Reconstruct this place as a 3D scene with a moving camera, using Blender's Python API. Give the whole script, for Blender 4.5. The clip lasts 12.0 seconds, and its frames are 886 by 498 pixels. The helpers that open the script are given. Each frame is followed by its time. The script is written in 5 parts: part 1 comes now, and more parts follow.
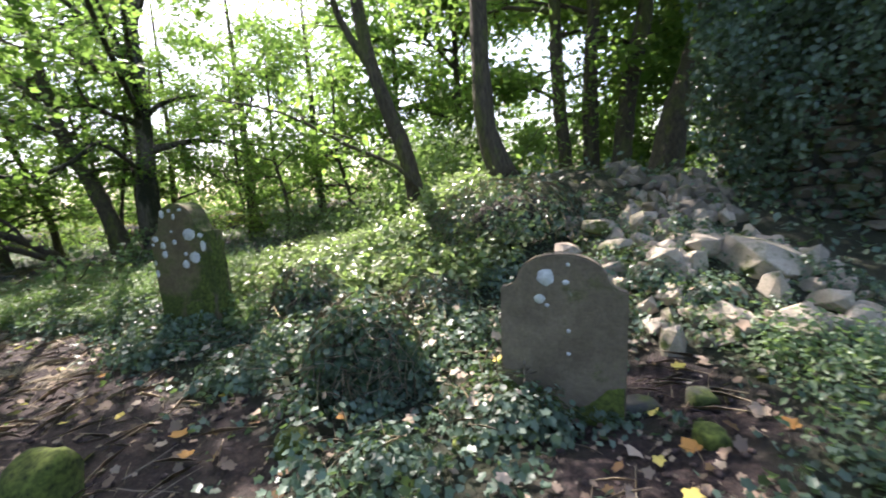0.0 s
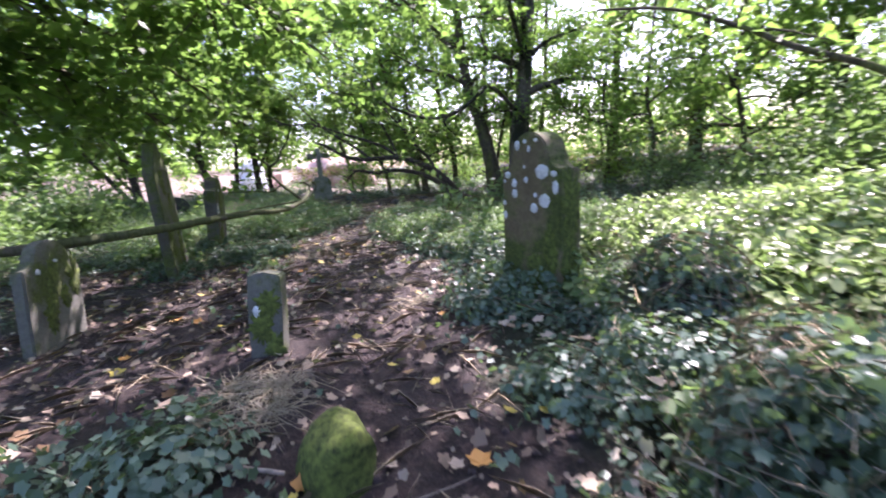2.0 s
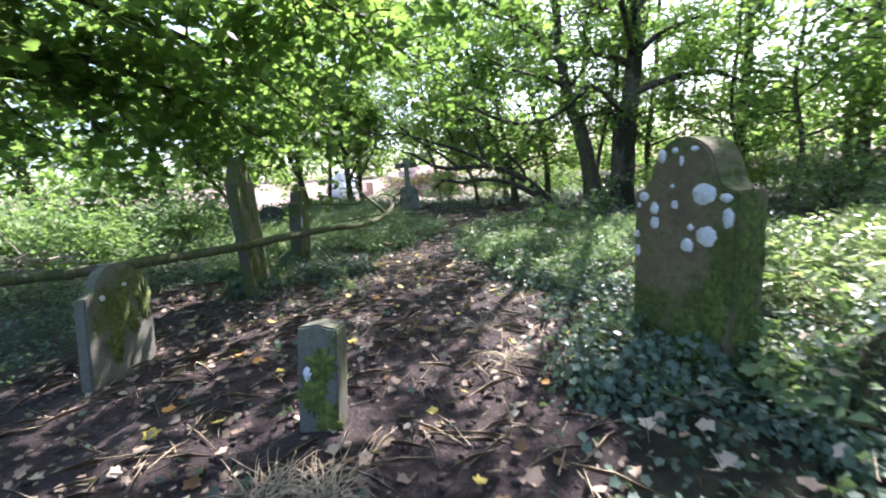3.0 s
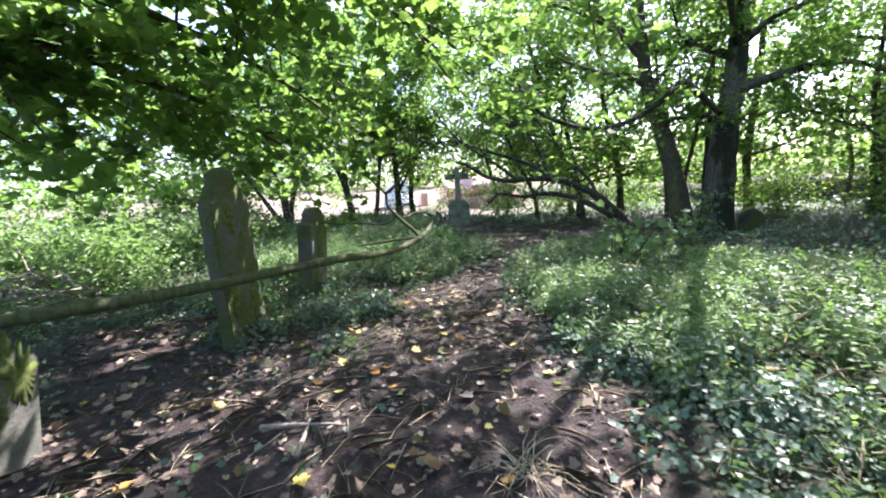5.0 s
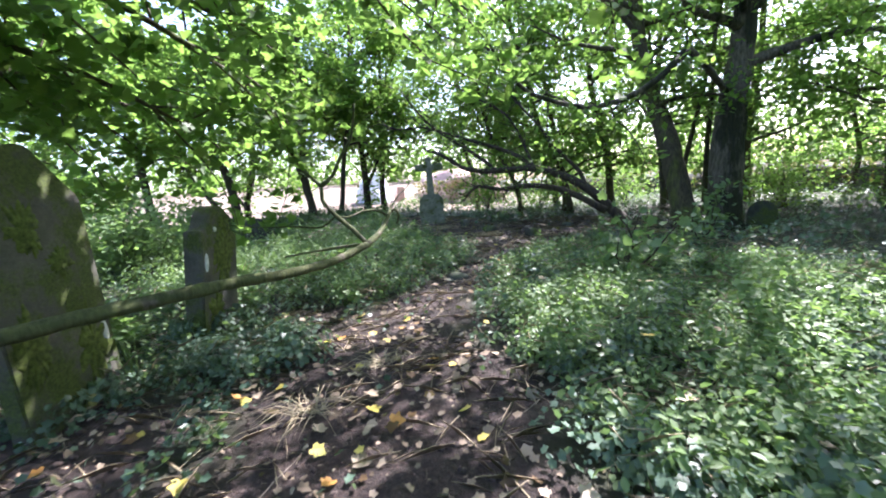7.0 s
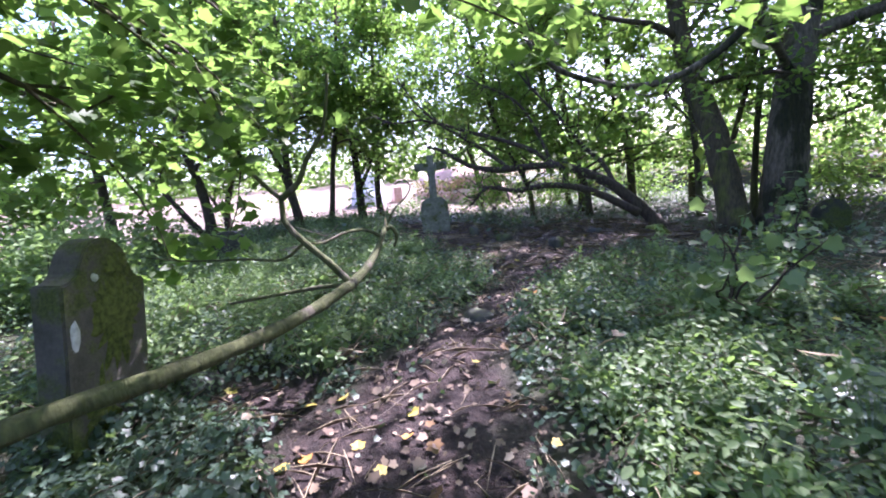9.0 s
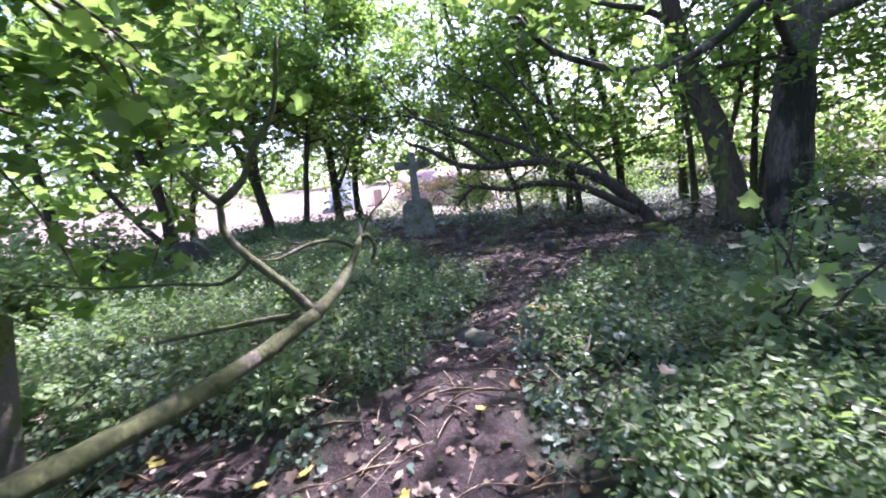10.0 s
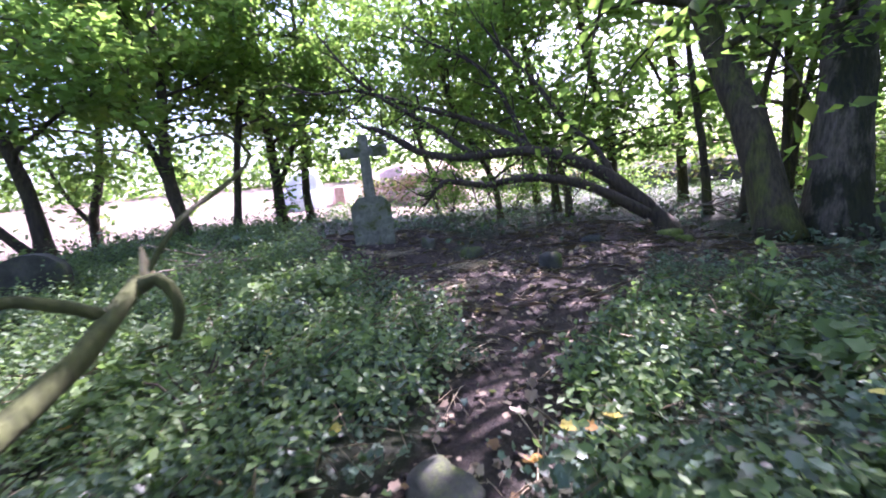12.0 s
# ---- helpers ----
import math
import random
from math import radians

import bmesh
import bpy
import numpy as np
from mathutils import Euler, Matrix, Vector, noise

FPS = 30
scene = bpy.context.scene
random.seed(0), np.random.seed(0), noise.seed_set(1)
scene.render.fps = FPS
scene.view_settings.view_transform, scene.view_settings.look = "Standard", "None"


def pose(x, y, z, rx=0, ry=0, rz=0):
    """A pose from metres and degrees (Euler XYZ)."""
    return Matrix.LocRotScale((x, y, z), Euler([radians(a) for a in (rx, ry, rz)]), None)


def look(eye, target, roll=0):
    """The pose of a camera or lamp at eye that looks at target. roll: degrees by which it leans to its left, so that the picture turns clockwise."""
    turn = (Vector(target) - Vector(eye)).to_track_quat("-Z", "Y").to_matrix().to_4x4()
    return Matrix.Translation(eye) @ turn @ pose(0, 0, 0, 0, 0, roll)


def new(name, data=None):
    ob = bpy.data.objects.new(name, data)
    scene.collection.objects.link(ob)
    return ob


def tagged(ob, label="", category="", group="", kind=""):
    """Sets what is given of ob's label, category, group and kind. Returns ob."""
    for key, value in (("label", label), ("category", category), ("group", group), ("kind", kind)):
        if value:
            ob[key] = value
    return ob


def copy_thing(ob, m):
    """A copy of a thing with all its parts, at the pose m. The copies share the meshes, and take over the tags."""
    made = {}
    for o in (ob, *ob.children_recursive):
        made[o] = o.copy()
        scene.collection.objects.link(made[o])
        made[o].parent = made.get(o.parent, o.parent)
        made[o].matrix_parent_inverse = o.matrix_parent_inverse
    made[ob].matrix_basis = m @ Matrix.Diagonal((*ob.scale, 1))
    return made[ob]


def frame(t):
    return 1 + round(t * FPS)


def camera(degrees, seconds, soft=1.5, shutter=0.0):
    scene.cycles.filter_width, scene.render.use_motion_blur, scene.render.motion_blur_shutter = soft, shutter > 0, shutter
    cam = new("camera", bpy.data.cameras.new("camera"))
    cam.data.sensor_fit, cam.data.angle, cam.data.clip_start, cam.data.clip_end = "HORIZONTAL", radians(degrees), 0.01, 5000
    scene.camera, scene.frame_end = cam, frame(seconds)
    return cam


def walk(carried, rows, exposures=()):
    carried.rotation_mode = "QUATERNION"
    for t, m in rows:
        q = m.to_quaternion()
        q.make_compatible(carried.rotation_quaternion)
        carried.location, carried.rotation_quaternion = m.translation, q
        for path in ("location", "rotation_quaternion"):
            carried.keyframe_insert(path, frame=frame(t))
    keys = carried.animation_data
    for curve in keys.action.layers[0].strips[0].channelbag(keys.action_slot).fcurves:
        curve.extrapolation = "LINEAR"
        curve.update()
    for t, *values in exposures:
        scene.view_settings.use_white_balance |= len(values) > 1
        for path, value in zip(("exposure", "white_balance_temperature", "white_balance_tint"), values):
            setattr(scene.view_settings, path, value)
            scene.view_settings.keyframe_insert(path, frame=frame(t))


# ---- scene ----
cam = camera(93.9, 12.0, 1.9, 0.35)
METRES, EYE, TILT, LEAN, TURN = 10.8, 1.5, 0.0, 0.0, 0.0
ROWS = [
    (0.0, 0.0, 0.0, 0.0, -0.96, -9.08, 6.04),
    (0.5, -0.0063, 0.0246, -0.004, 5.86, -10.16, 5.28),
    (1.0, -0.0181, 0.0599, -0.0102, 13.95, -13.28, 4.52),
    (1.5, -0.0426, 0.0939, -0.0177, 30.15, -14.08, 5.03),
    (2.0, -0.0685, 0.124, -0.0108, 45.15, -11.79, 4.62),
    (2.5, -0.1072, 0.1511, -0.0074, 51.15, -11.16, 4.85),
    (3.0, -0.1392, 0.1745, -0.0024, 57.02, -9.91, 4.87),
    (3.5, -0.168, 0.2059, 0.0022, 61.53, -9.62, 4.02),
    (5.5, -0.2946, 0.2965, 0.0057, 65.64, -7.83, 4.23),
    (6.0, -0.3287, 0.3157, 0.0044, 64.65, -7.9, 4.49),
    (6.5, -0.3584, 0.3437, -0.0017, 64.26, -7.87, 4.73),
    (7.0, -0.3883, 0.3753, -0.0012, 63.18, -8.9, 4.77),
    (9.0, -0.5412, 0.4343, 0.0089, 62.77, -9.23, 5.85),
    (9.5, -0.5715, 0.4455, 0.0045, 61.54, -9.21, 6.5),
    (10.0, -0.6114, 0.4637, 0.0057, 60.07, -9.35, 6.88),
    (10.5, -0.6541, 0.4809, 0.0015, 57.72, -9.08, 6.84),
    (11.0, -0.6896, 0.5099, -0.0052, 57.69, -8.54, 6.87),
    (11.5, -0.7298, 0.5435, -0.0078, 57.82, -9.2, 6.64),
    (12.0, -0.7764, 0.5767, -0.0096, 56.32, -9.64, 6.23),
]
WALK = [(t, pose(0, 0, EYE, TILT, LEAN, TURN) @ pose(METRES * x, METRES * y, METRES * z, 90 + pitch, roll, yaw)) for t, x, y, z, yaw, pitch, roll in ROWS]
walk(cam, WALK, [(0.0, 1.95, 6450, 22), (1.3, 2.25, 6000, 42), (2.3, 2.25, 5900, 34), (3.5, 2.36, 5900, 22), (7.0, 2.45, 5800, 22), (9.3, 2.46, 5550, 44), (12.0, 2.68, 5650, 47)])

# ---- daylight ----
SUN_AZ, SUN_EL = 24.0, 51.0      # degrees: turn to the left of +y, height
world = bpy.data.worlds.new("sky")
scene.world = world
world.use_nodes = True
wn = world.node_tree
sky = wn.nodes.new("ShaderNodeTexSky")
sky.sky_type = 'NISHITA'
sky.sun_disc = False
sky.sun_elevation = radians(SUN_EL)
sky.sun_rotation = radians(-SUN_AZ)
sky.air_density, sky.dust_density, sky.ozone_density = 1.0, 2.5, 1.0
wn.nodes["Background"].inputs[1].default_value = 0.135
wn.links.new(sky.outputs[0], wn.nodes["Background"].inputs[0])
sun = new("sun", bpy.data.lights.new("sun", 'SUN'))
sun.data.energy, sun.data.angle, sun.data.color = 5.0, radians(0.53), (1.0, 0.93, 0.82)
sdir = Vector((-math.sin(radians(SUN_AZ)) * math.cos(radians(SUN_EL)), math.cos(radians(SUN_AZ)) * math.cos(radians(SUN_EL)), math.sin(radians(SUN_EL))))
sun.matrix_world = look(sdir * 60, (0, 0, 0))


# ---- materials ----
def material(name):
    m = bpy.data.materials.new(name)
    m.use_nodes = True
    nt = m.node_tree
    return m, nt, nt.nodes["Principled BSDF"]


def node(nt, kind, **inputs):
    n = nt.nodes.new(kind)
    for key, value in inputs.items():
        n.inputs[key.replace("_", " ")].default_value = value
    return n


def ramp(nt, fac, stops):
    r = nt.nodes.new("ShaderNodeValToRGB")
    el = r.color_ramp.elements
    while len(el) < len(stops):
        el.new(0.5)
    for e, (p, c) in zip(el, stops):
        e.position, e.color = p, (*c, 1)
    nt.links.new(fac, r.inputs[0])
    return r.outputs[0]


def noise_tex(nt, scale, detail=5.0, rough=0.6, object_space=True):
    n = node(nt, "ShaderNodeTexNoise", Scale=scale, Detail=detail, Roughness=rough)
    if object_space:
        geo = nt.nodes.new("ShaderNodeNewGeometry")
        nt.links.new(geo.outputs["Position"], n.inputs["Vector"])
    return n


def mix(nt, fac, a, b, kind='MIX'):
    n = nt.nodes.new("ShaderNodeMix")
    n.data_type, n.blend_type = 'RGBA', kind
    for slot, v in ((0, fac), (6, a), (7, b)):
        if isinstance(v, (int, float)):
            n.inputs[slot].default_value = v
        elif isinstance(v, tuple):
            n.inputs[slot].default_value = (*v, 1)
        else:
            nt.links.new(v, n.inputs[slot])
    return n.outputs[2]


def bump(nt, height, b, strength=0.5, dist=0.02):
    n = node(nt, "ShaderNodeBump", Strength=strength, Distance=dist)
    nt.links.new(height, n.inputs["Height"])
    nt.links.new(n.outputs[0], b.inputs["Normal"])


def mat_leaf(name, dark, mid, light, trans=0.5, rough=0.42, extra=None):
    m, nt, b = material(name)
    geo = nt.nodes.new("ShaderNodeNewGeometry")
    stops = [(0.0, dark), (0.5, mid), (1.0, light)]
    if extra:
        stops = [(0.0, dark), (0.5, mid), (0.93, light), (0.97, extra)]
    col = ramp(nt, geo.outputs["Random Per Island"], stops)
    n = noise_tex(nt, 1.5, 3.0)
    col = mix(nt, 0.45, col, ramp(nt, n.outputs[0], [(0.3, tuple(c * 0.7 for c in dark)), (0.7, tuple(min(1, c * 1.3) for c in light))]))
    nt.links.new(col, b.inputs["Base Color"])
    b.inputs["Roughness"].default_value = rough
    b.inputs["Specular IOR Level"].default_value = 0.35
    t = nt.nodes.new("ShaderNodeBsdfTranslucent")
    tc = mix(nt, 0.5, col, (0.33, 0.55, 0.10))
    nt.links.new(tc, t.inputs[0])
    ms = nt.nodes.new("ShaderNodeMixShader")
    ms.inputs[0].default_value = trans
    nt.links.new(b.outputs[0], ms.inputs[1])
    nt.links.new(t.outputs[0], ms.inputs[2])
    nt.links.new(ms.outputs[0], nt.nodes["Material Output"].inputs[0])
    return m


def mat_rock(name, a, b_, c, moss=0.45, lichen=0.0, scale=6.0, vary=True):
    """Stone: mottled, with green algae where moss is high and pale lichen rosettes."""
    m, nt, b = material(name)
    n1 = noise_tex(nt, scale, 7.0, 0.65)
    col = ramp(nt, n1.outputs[0], [(0.3, a), (0.5, b_), (0.7, c)])
    fine = noise_tex(nt, scale * 12, 4.0, 0.7)
    col = mix(nt, 0.5, col, ramp(nt, fine.outputs[0], [(0.3, (0.35, 0.35, 0.35)), (0.7, (1, 1, 1))]), 'MULTIPLY')
    if vary:
        oi = nt.nodes.new("ShaderNodeObjectInfo")
        col = mix(nt, 0.6, col, ramp(nt, oi.outputs["Random"], [(0.0, (0.55, 0.5, 0.45)), (0.5, (0.95, 0.9, 0.8)), (1.0, (1.0, 0.85, 0.75))]), 'MULTIPLY')
    n2 = noise_tex(nt, scale * 0.5, 6.0, 0.7)
    mfac = ramp(nt, n2.outputs[0], [(0.62 - moss * 0.4, (0, 0, 0)), (0.72 - moss * 0.4, (1, 1, 1))])
    green = ramp(nt, fine.outputs[0], [(0.3, (0.02, 0.03, 0.006)), (0.7, (0.09, 0.12, 0.02))])
    col = mix(nt, mfac, col, green)
    if lichen:
        v = node(nt, "ShaderNodeTexVoronoi", Scale=5.0, Randomness=1.0)
        geo = nt.nodes.new("ShaderNodeNewGeometry")
        w = noise_tex(nt, 14, 3)
        add = mix(nt, 0.035, geo.outputs["Position"], w.outputs["Color"], 'ADD')
        nt.links.new(add, v.inputs["Vector"])
        sel = ramp(nt, v.outputs["Color"], [(1 - lichen - 0.02, (0, 0, 0)), (1 - lichen, (1, 1, 1))])
        spot = ramp(nt, v.outputs["Distance"], [(0.30, (1, 1, 1)), (0.36, (0, 0, 0))])
        lf = mix(nt, 1.0, sel, spot, 'MULTIPLY')
        col = mix(nt, lf, col, (0.62, 0.63, 0.6))
    nt.links.new(col, b.inputs["Base Color"])
    b.inputs["Roughness"].default_value = 0.9
    bump(nt, fine.outputs[0], b, 0.6, 0.01)
    return m


def mat_bark(name, a, c, moss=0.4, blotch=((0.03, 0.035, 0.008), (0.11, 0.12, 0.03)), size=2.2):
    m, nt, b = material(name)
    geo = nt.nodes.new("ShaderNodeNewGeometry")
    mp = nt.nodes.new("ShaderNodeMapping")
    mp.inputs["Scale"].default_value = (1, 1, 0.22)
    nt.links.new(geo.outputs["Position"], mp.inputs[0])
    n = node(nt, "ShaderNodeTexNoise", Scale=22.0, Detail=6.0, Roughness=0.65)
    nt.links.new(mp.outputs[0], n.inputs["Vector"])
    col = ramp(nt, n.outputs[0], [(0.3, a), (0.7, c)])
    mp2 = nt.nodes.new("ShaderNodeMapping")
    mp2.inputs["Scale"].default_value = (1, 1, 0.45)
    nt.links.new(geo.outputs["Position"], mp2.inputs[0])
    n2 = noise_tex(nt, size, 5.0, 0.65)
    nt.links.new(mp2.outputs[0], n2.inputs["Vector"])
    fac = ramp(nt, n2.outputs[0], [(0.66 - moss * 0.3, (0, 0, 0)), (0.76 - moss * 0.3, (1, 1, 1))])
    col = mix(nt, fac, col, ramp(nt, n.outputs[0], [(0.3, blotch[0]), (0.7, blotch[1])]))
    nt.links.new(col, b.inputs["Base Color"])
    b.inputs["Roughness"].default_value = 0.92
    bump(nt, n.outputs[0], b, 0.8, 0.03)
    return m


def mat_ground():
    m, nt, b = material("soil and leaf litter")
    n1 = noise_tex(nt, 1.3, 6.0, 0.6)
    n2 = noise_tex(nt, 26.0, 6.0, 0.7)
    n3 = noise_tex(nt, 9.0, 4.0, 0.6)
    n4 = noise_tex(nt, 70.0, 5.0, 0.75)
    col = ramp(nt, n2.outputs[0], [(0.3, (0.014, 0.0095, 0.009)), (0.52, (0.046, 0.031, 0.029)), (0.75, (0.125, 0.084, 0.076))])
    col = mix(nt, 0.6, col, ramp(nt, n1.outputs[0], [(0.35, (0.6, 0.55, 0.55)), (0.65, (1.25, 1.15, 1.1))]), 'MULTIPLY')
    col = mix(nt, 0.7, col, ramp(nt, n4.outputs[0], [(0.32, (0.35, 0.33, 0.32)), (0.5, (0.9, 0.88, 0.86)), (0.7, (1.5, 1.4, 1.35))]), 'MULTIPLY')
    at = nt.nodes.new("ShaderNodeAttribute")
    at.attribute_name = "green"
    und = ramp(nt, n3.outputs[0], [(0.3, (0.012, 0.016, 0.007)), (0.7, (0.045, 0.055, 0.02))])
    col = mix(nt, at.outputs["Fac"], col, und)
    at2 = nt.nodes.new("ShaderNodeAttribute")
    at2.attribute_name = "field"
    fld = ramp(nt, n3.outputs[0], [(0.3, (0.13, 0.095, 0.07)), (0.7, (0.24, 0.185, 0.145))])
    col = mix(nt, at2.outputs["Fac"], col, fld)
    nt.links.new(col, b.inputs["Base Color"])
    b.inputs["Roughness"].default_value = 0.85
    both = mix(nt, 0.35, n2.outputs[0], n4.outputs[0])
    bump(nt, both, b, 1.0, 0.09)
    return m


def mat_plain(name, a, c, scale=8.0, rough=0.8, metal=0.0):
    m, nt, b = material(name)
    n = noise_tex(nt, scale, 5.0, 0.6)
    nt.links.new(ramp(nt, n.outputs[0], [(0.3, a), (0.7, c)]), b.inputs["Base Color"])
    b.inputs["Roughness"].default_value, b.inputs["Metallic"].default_value = rough, metal
    bump(nt, n.outputs[0], b, 0.3, 0.01)
    return m


M_GROUND = mat_ground()
M_IVY = mat_leaf("ivy leaf", (0.014, 0.034, 0.022), (0.048, 0.092, 0.064), (0.13, 0.19, 0.14), 0.22, 0.4)
M_NETTLE = mat_leaf("nettle leaf", (0.035, 0.072, 0.034), (0.075, 0.135, 0.068), (0.15, 0.215, 0.115), 0.4, 0.5)
M_CROWN = mat_leaf("sycamore leaf", (0.022, 0.06, 0.012), (0.05, 0.12, 0.024), (0.11, 0.19, 0.042), 0.68, 0.52, (0.30, 0.30, 0.03))
# Darker copy of the sycamore leaf above; its shade is in the colour.
M_CROWN_SHADED = mat_leaf("shaded sycamore leaf", (0.018, 0.052, 0.012), (0.034, 0.09, 0.019), (0.075, 0.145, 0.032), 0.58, 0.5, (0.16, 0.2, 0.03))
M_FAR = mat_leaf("hedge leaf", (0.035, 0.09, 0.016), (0.075, 0.15, 0.03), (0.14, 0.22, 0.045), 0.6, 0.5)
# Bramble green lightened: the clearing's sun glare is put into the colour.
M_BRAMBLE_SUN = mat_leaf("bramble leaf paled for sun glare", (0.09, 0.14, 0.05), (0.19, 0.24, 0.10), (0.32, 0.36, 0.20), 0.45, 0.28)
M_DRY = mat_leaf("dry bracken", (0.05, 0.025, 0.012), (0.12, 0.06, 0.03), (0.2, 0.12, 0.06), 0.3, 0.7)
M_YELLOW = mat_leaf("yellow fallen leaf", (0.45, 0.28, 0.03), (0.6, 0.48, 0.06), (0.55, 0.5, 0.2), 0.2, 0.6)
M_PALE = mat_leaf("pale fallen leaf", (0.22, 0.14, 0.08), (0.38, 0.28, 0.2), (0.45, 0.4, 0.32), 0.15, 0.7)
M_BARK = mat_bark("mossy sycamore bark", (0.02, 0.016, 0.010), (0.092, 0.074, 0.046), 0.5)
M_BARK2 = mat_bark("pale mottled bark", (0.03, 0.026, 0.02), (0.15, 0.128, 0.1), 0.66, ((0.006, 0.006, 0.004), (0.028, 0.03, 0.012)), 1.9)
M_DARKBARK = mat_bark("dark hawthorn bark", (0.02, 0.015, 0.012), (0.085, 0.065, 0.05), 0.15)
M_BRANCH = mat_bark("green mossy bark", (0.04, 0.036, 0.026), (0.15, 0.132, 0.098), 1.0, ((0.03, 0.037, 0.011), (0.09, 0.105, 0.034)), 5.0)
M_HEADSTONE = mat_rock("weathered sandstone", (0.125, 0.10, 0.068), (0.185, 0.15, 0.103), (0.26, 0.21, 0.15), 0.12, 0.10, 3.0, False)
M_BROWNSTONE = mat_rock("brown mossy sandstone", (0.10, 0.08, 0.045), (0.175, 0.142, 0.08), (0.26, 0.22, 0.14), 0.42, 0.0, 2.2, False)
M_MOSSSTONE = mat_rock("mossy sandstone", (0.06, 0.06, 0.05), (0.105, 0.10, 0.085), (0.17, 0.16, 0.135), 0.40, 0.0, 4.0, False)
M_FOOTSTONE = mat_rock("grey mossy sandstone", (0.085, 0.085, 0.07), (0.14, 0.14, 0.115), (0.22, 0.21, 0.18), 0.30, 0.0, 3.5, False)
M_DARKSTONE = mat_rock("dark damp stone", (0.03, 0.032, 0.028), (0.06, 0.062, 0.055), (0.11, 0.11, 0.10), 0.3, 0.0, 4.0, False)
M_CROSS = mat_rock("lichened granite", (0.10, 0.105, 0.085), (0.19, 0.195, 0.16), (0.36, 0.37, 0.32), 0.3, 0.0, 9.0, False)
M_RUBBLE = mat_rock("limestone rubble", (0.27, 0.24, 0.19), (0.44, 0.40, 0.33), (0.60, 0.55, 0.47), 0.26, 0.0, 5.0)
M_WALL = mat_rock("old wall stone", (0.12, 0.11, 0.09), (0.2, 0.18, 0.145), (0.3, 0.27, 0.22), 0.25, 0.0, 5.0)
M_LICHEN = mat_plain("white lichen crust", (0.36, 0.38, 0.38), (0.66, 0.68, 0.69), 22.0, 0.95)
M_MOSS = mat_plain("green moss", (0.016, 0.026, 0.005), (0.12, 0.155, 0.026), 26.0, 1.0)
M_STRAW = mat_plain("dry straw", (0.22, 0.18, 0.11), (0.45, 0.38, 0.26), 30.0, 0.8)
M_TWIG = mat_plain("grey twig", (0.12, 0.10, 0.08), (0.30, 0.26, 0.21), 30.0, 0.85)
M_LITTER = mat_leaf("brown leaf litter", (0.05, 0.03, 0.022), (0.12, 0.08, 0.06), (0.34, 0.27, 0.2), 0.1, 0.8)
M_CLOD = mat_plain("soil clod", (0.02, 0.014, 0.013), (0.085, 0.06, 0.053), 40.0, 0.95)
M_HERB = mat_leaf("soft herb leaf", (0.06, 0.11, 0.045), (0.11, 0.18, 0.075), (0.18, 0.26, 0.11), 0.4, 0.55)
M_ORANGE = mat_leaf("orange fallen leaf", (0.4, 0.14, 0.03), (0.55, 0.25, 0.05), (0.5, 0.3, 0.1), 0.2, 0.6)
M_RED = mat_plain("reddish earth", (0.38, 0.24, 0.20), (0.58, 0.42, 0.37), 6.0, 0.95)
M_SHEET = mat_plain("pale sheet", (0.55, 0.6, 0.68), (0.75, 0.78, 0.82), 3.0, 0.5)
M_WOOD = mat_plain("fresh broken wood", (0.55, 0.38, 0.24), (0.75, 0.55, 0.38), 20.0, 0.7)


# ---- mesh helpers ----
rng = np.random.default_rng(7)


def mesh_object(name, verts, faces, mat, parent=None, label="", smooth=True):
    me = bpy.data.meshes.new(name)
    me.from_pydata([tuple(v) for v in verts], [], [tuple(f) for f in faces])
    if smooth:
        me.shade_smooth()
    me.materials.append(mat)
    ob = new(name, me)
    if parent:
        ob.parent = parent
    return tagged(ob, label)


def part(name, bm, mat, parent=None, label="", smooth=False):
    me = bpy.data.meshes.new(name)
    bmesh.ops.recalc_face_normals(bm, faces=bm.faces)
    bm.to_mesh(me)
    bm.free()
    if smooth:
        me.shade_smooth()
    me.materials.append(mat)
    ob = new(name, me)
    if parent:
        ob.parent = parent
    return tagged(ob, label)


def thing(name, place, label, category, group="", turn=(0, 0, 0)):
    e = new(name)
    e.matrix_basis = pose(*place, *turn)
    e.empty_display_size = 0.2
    return tagged(e, label, category, group)


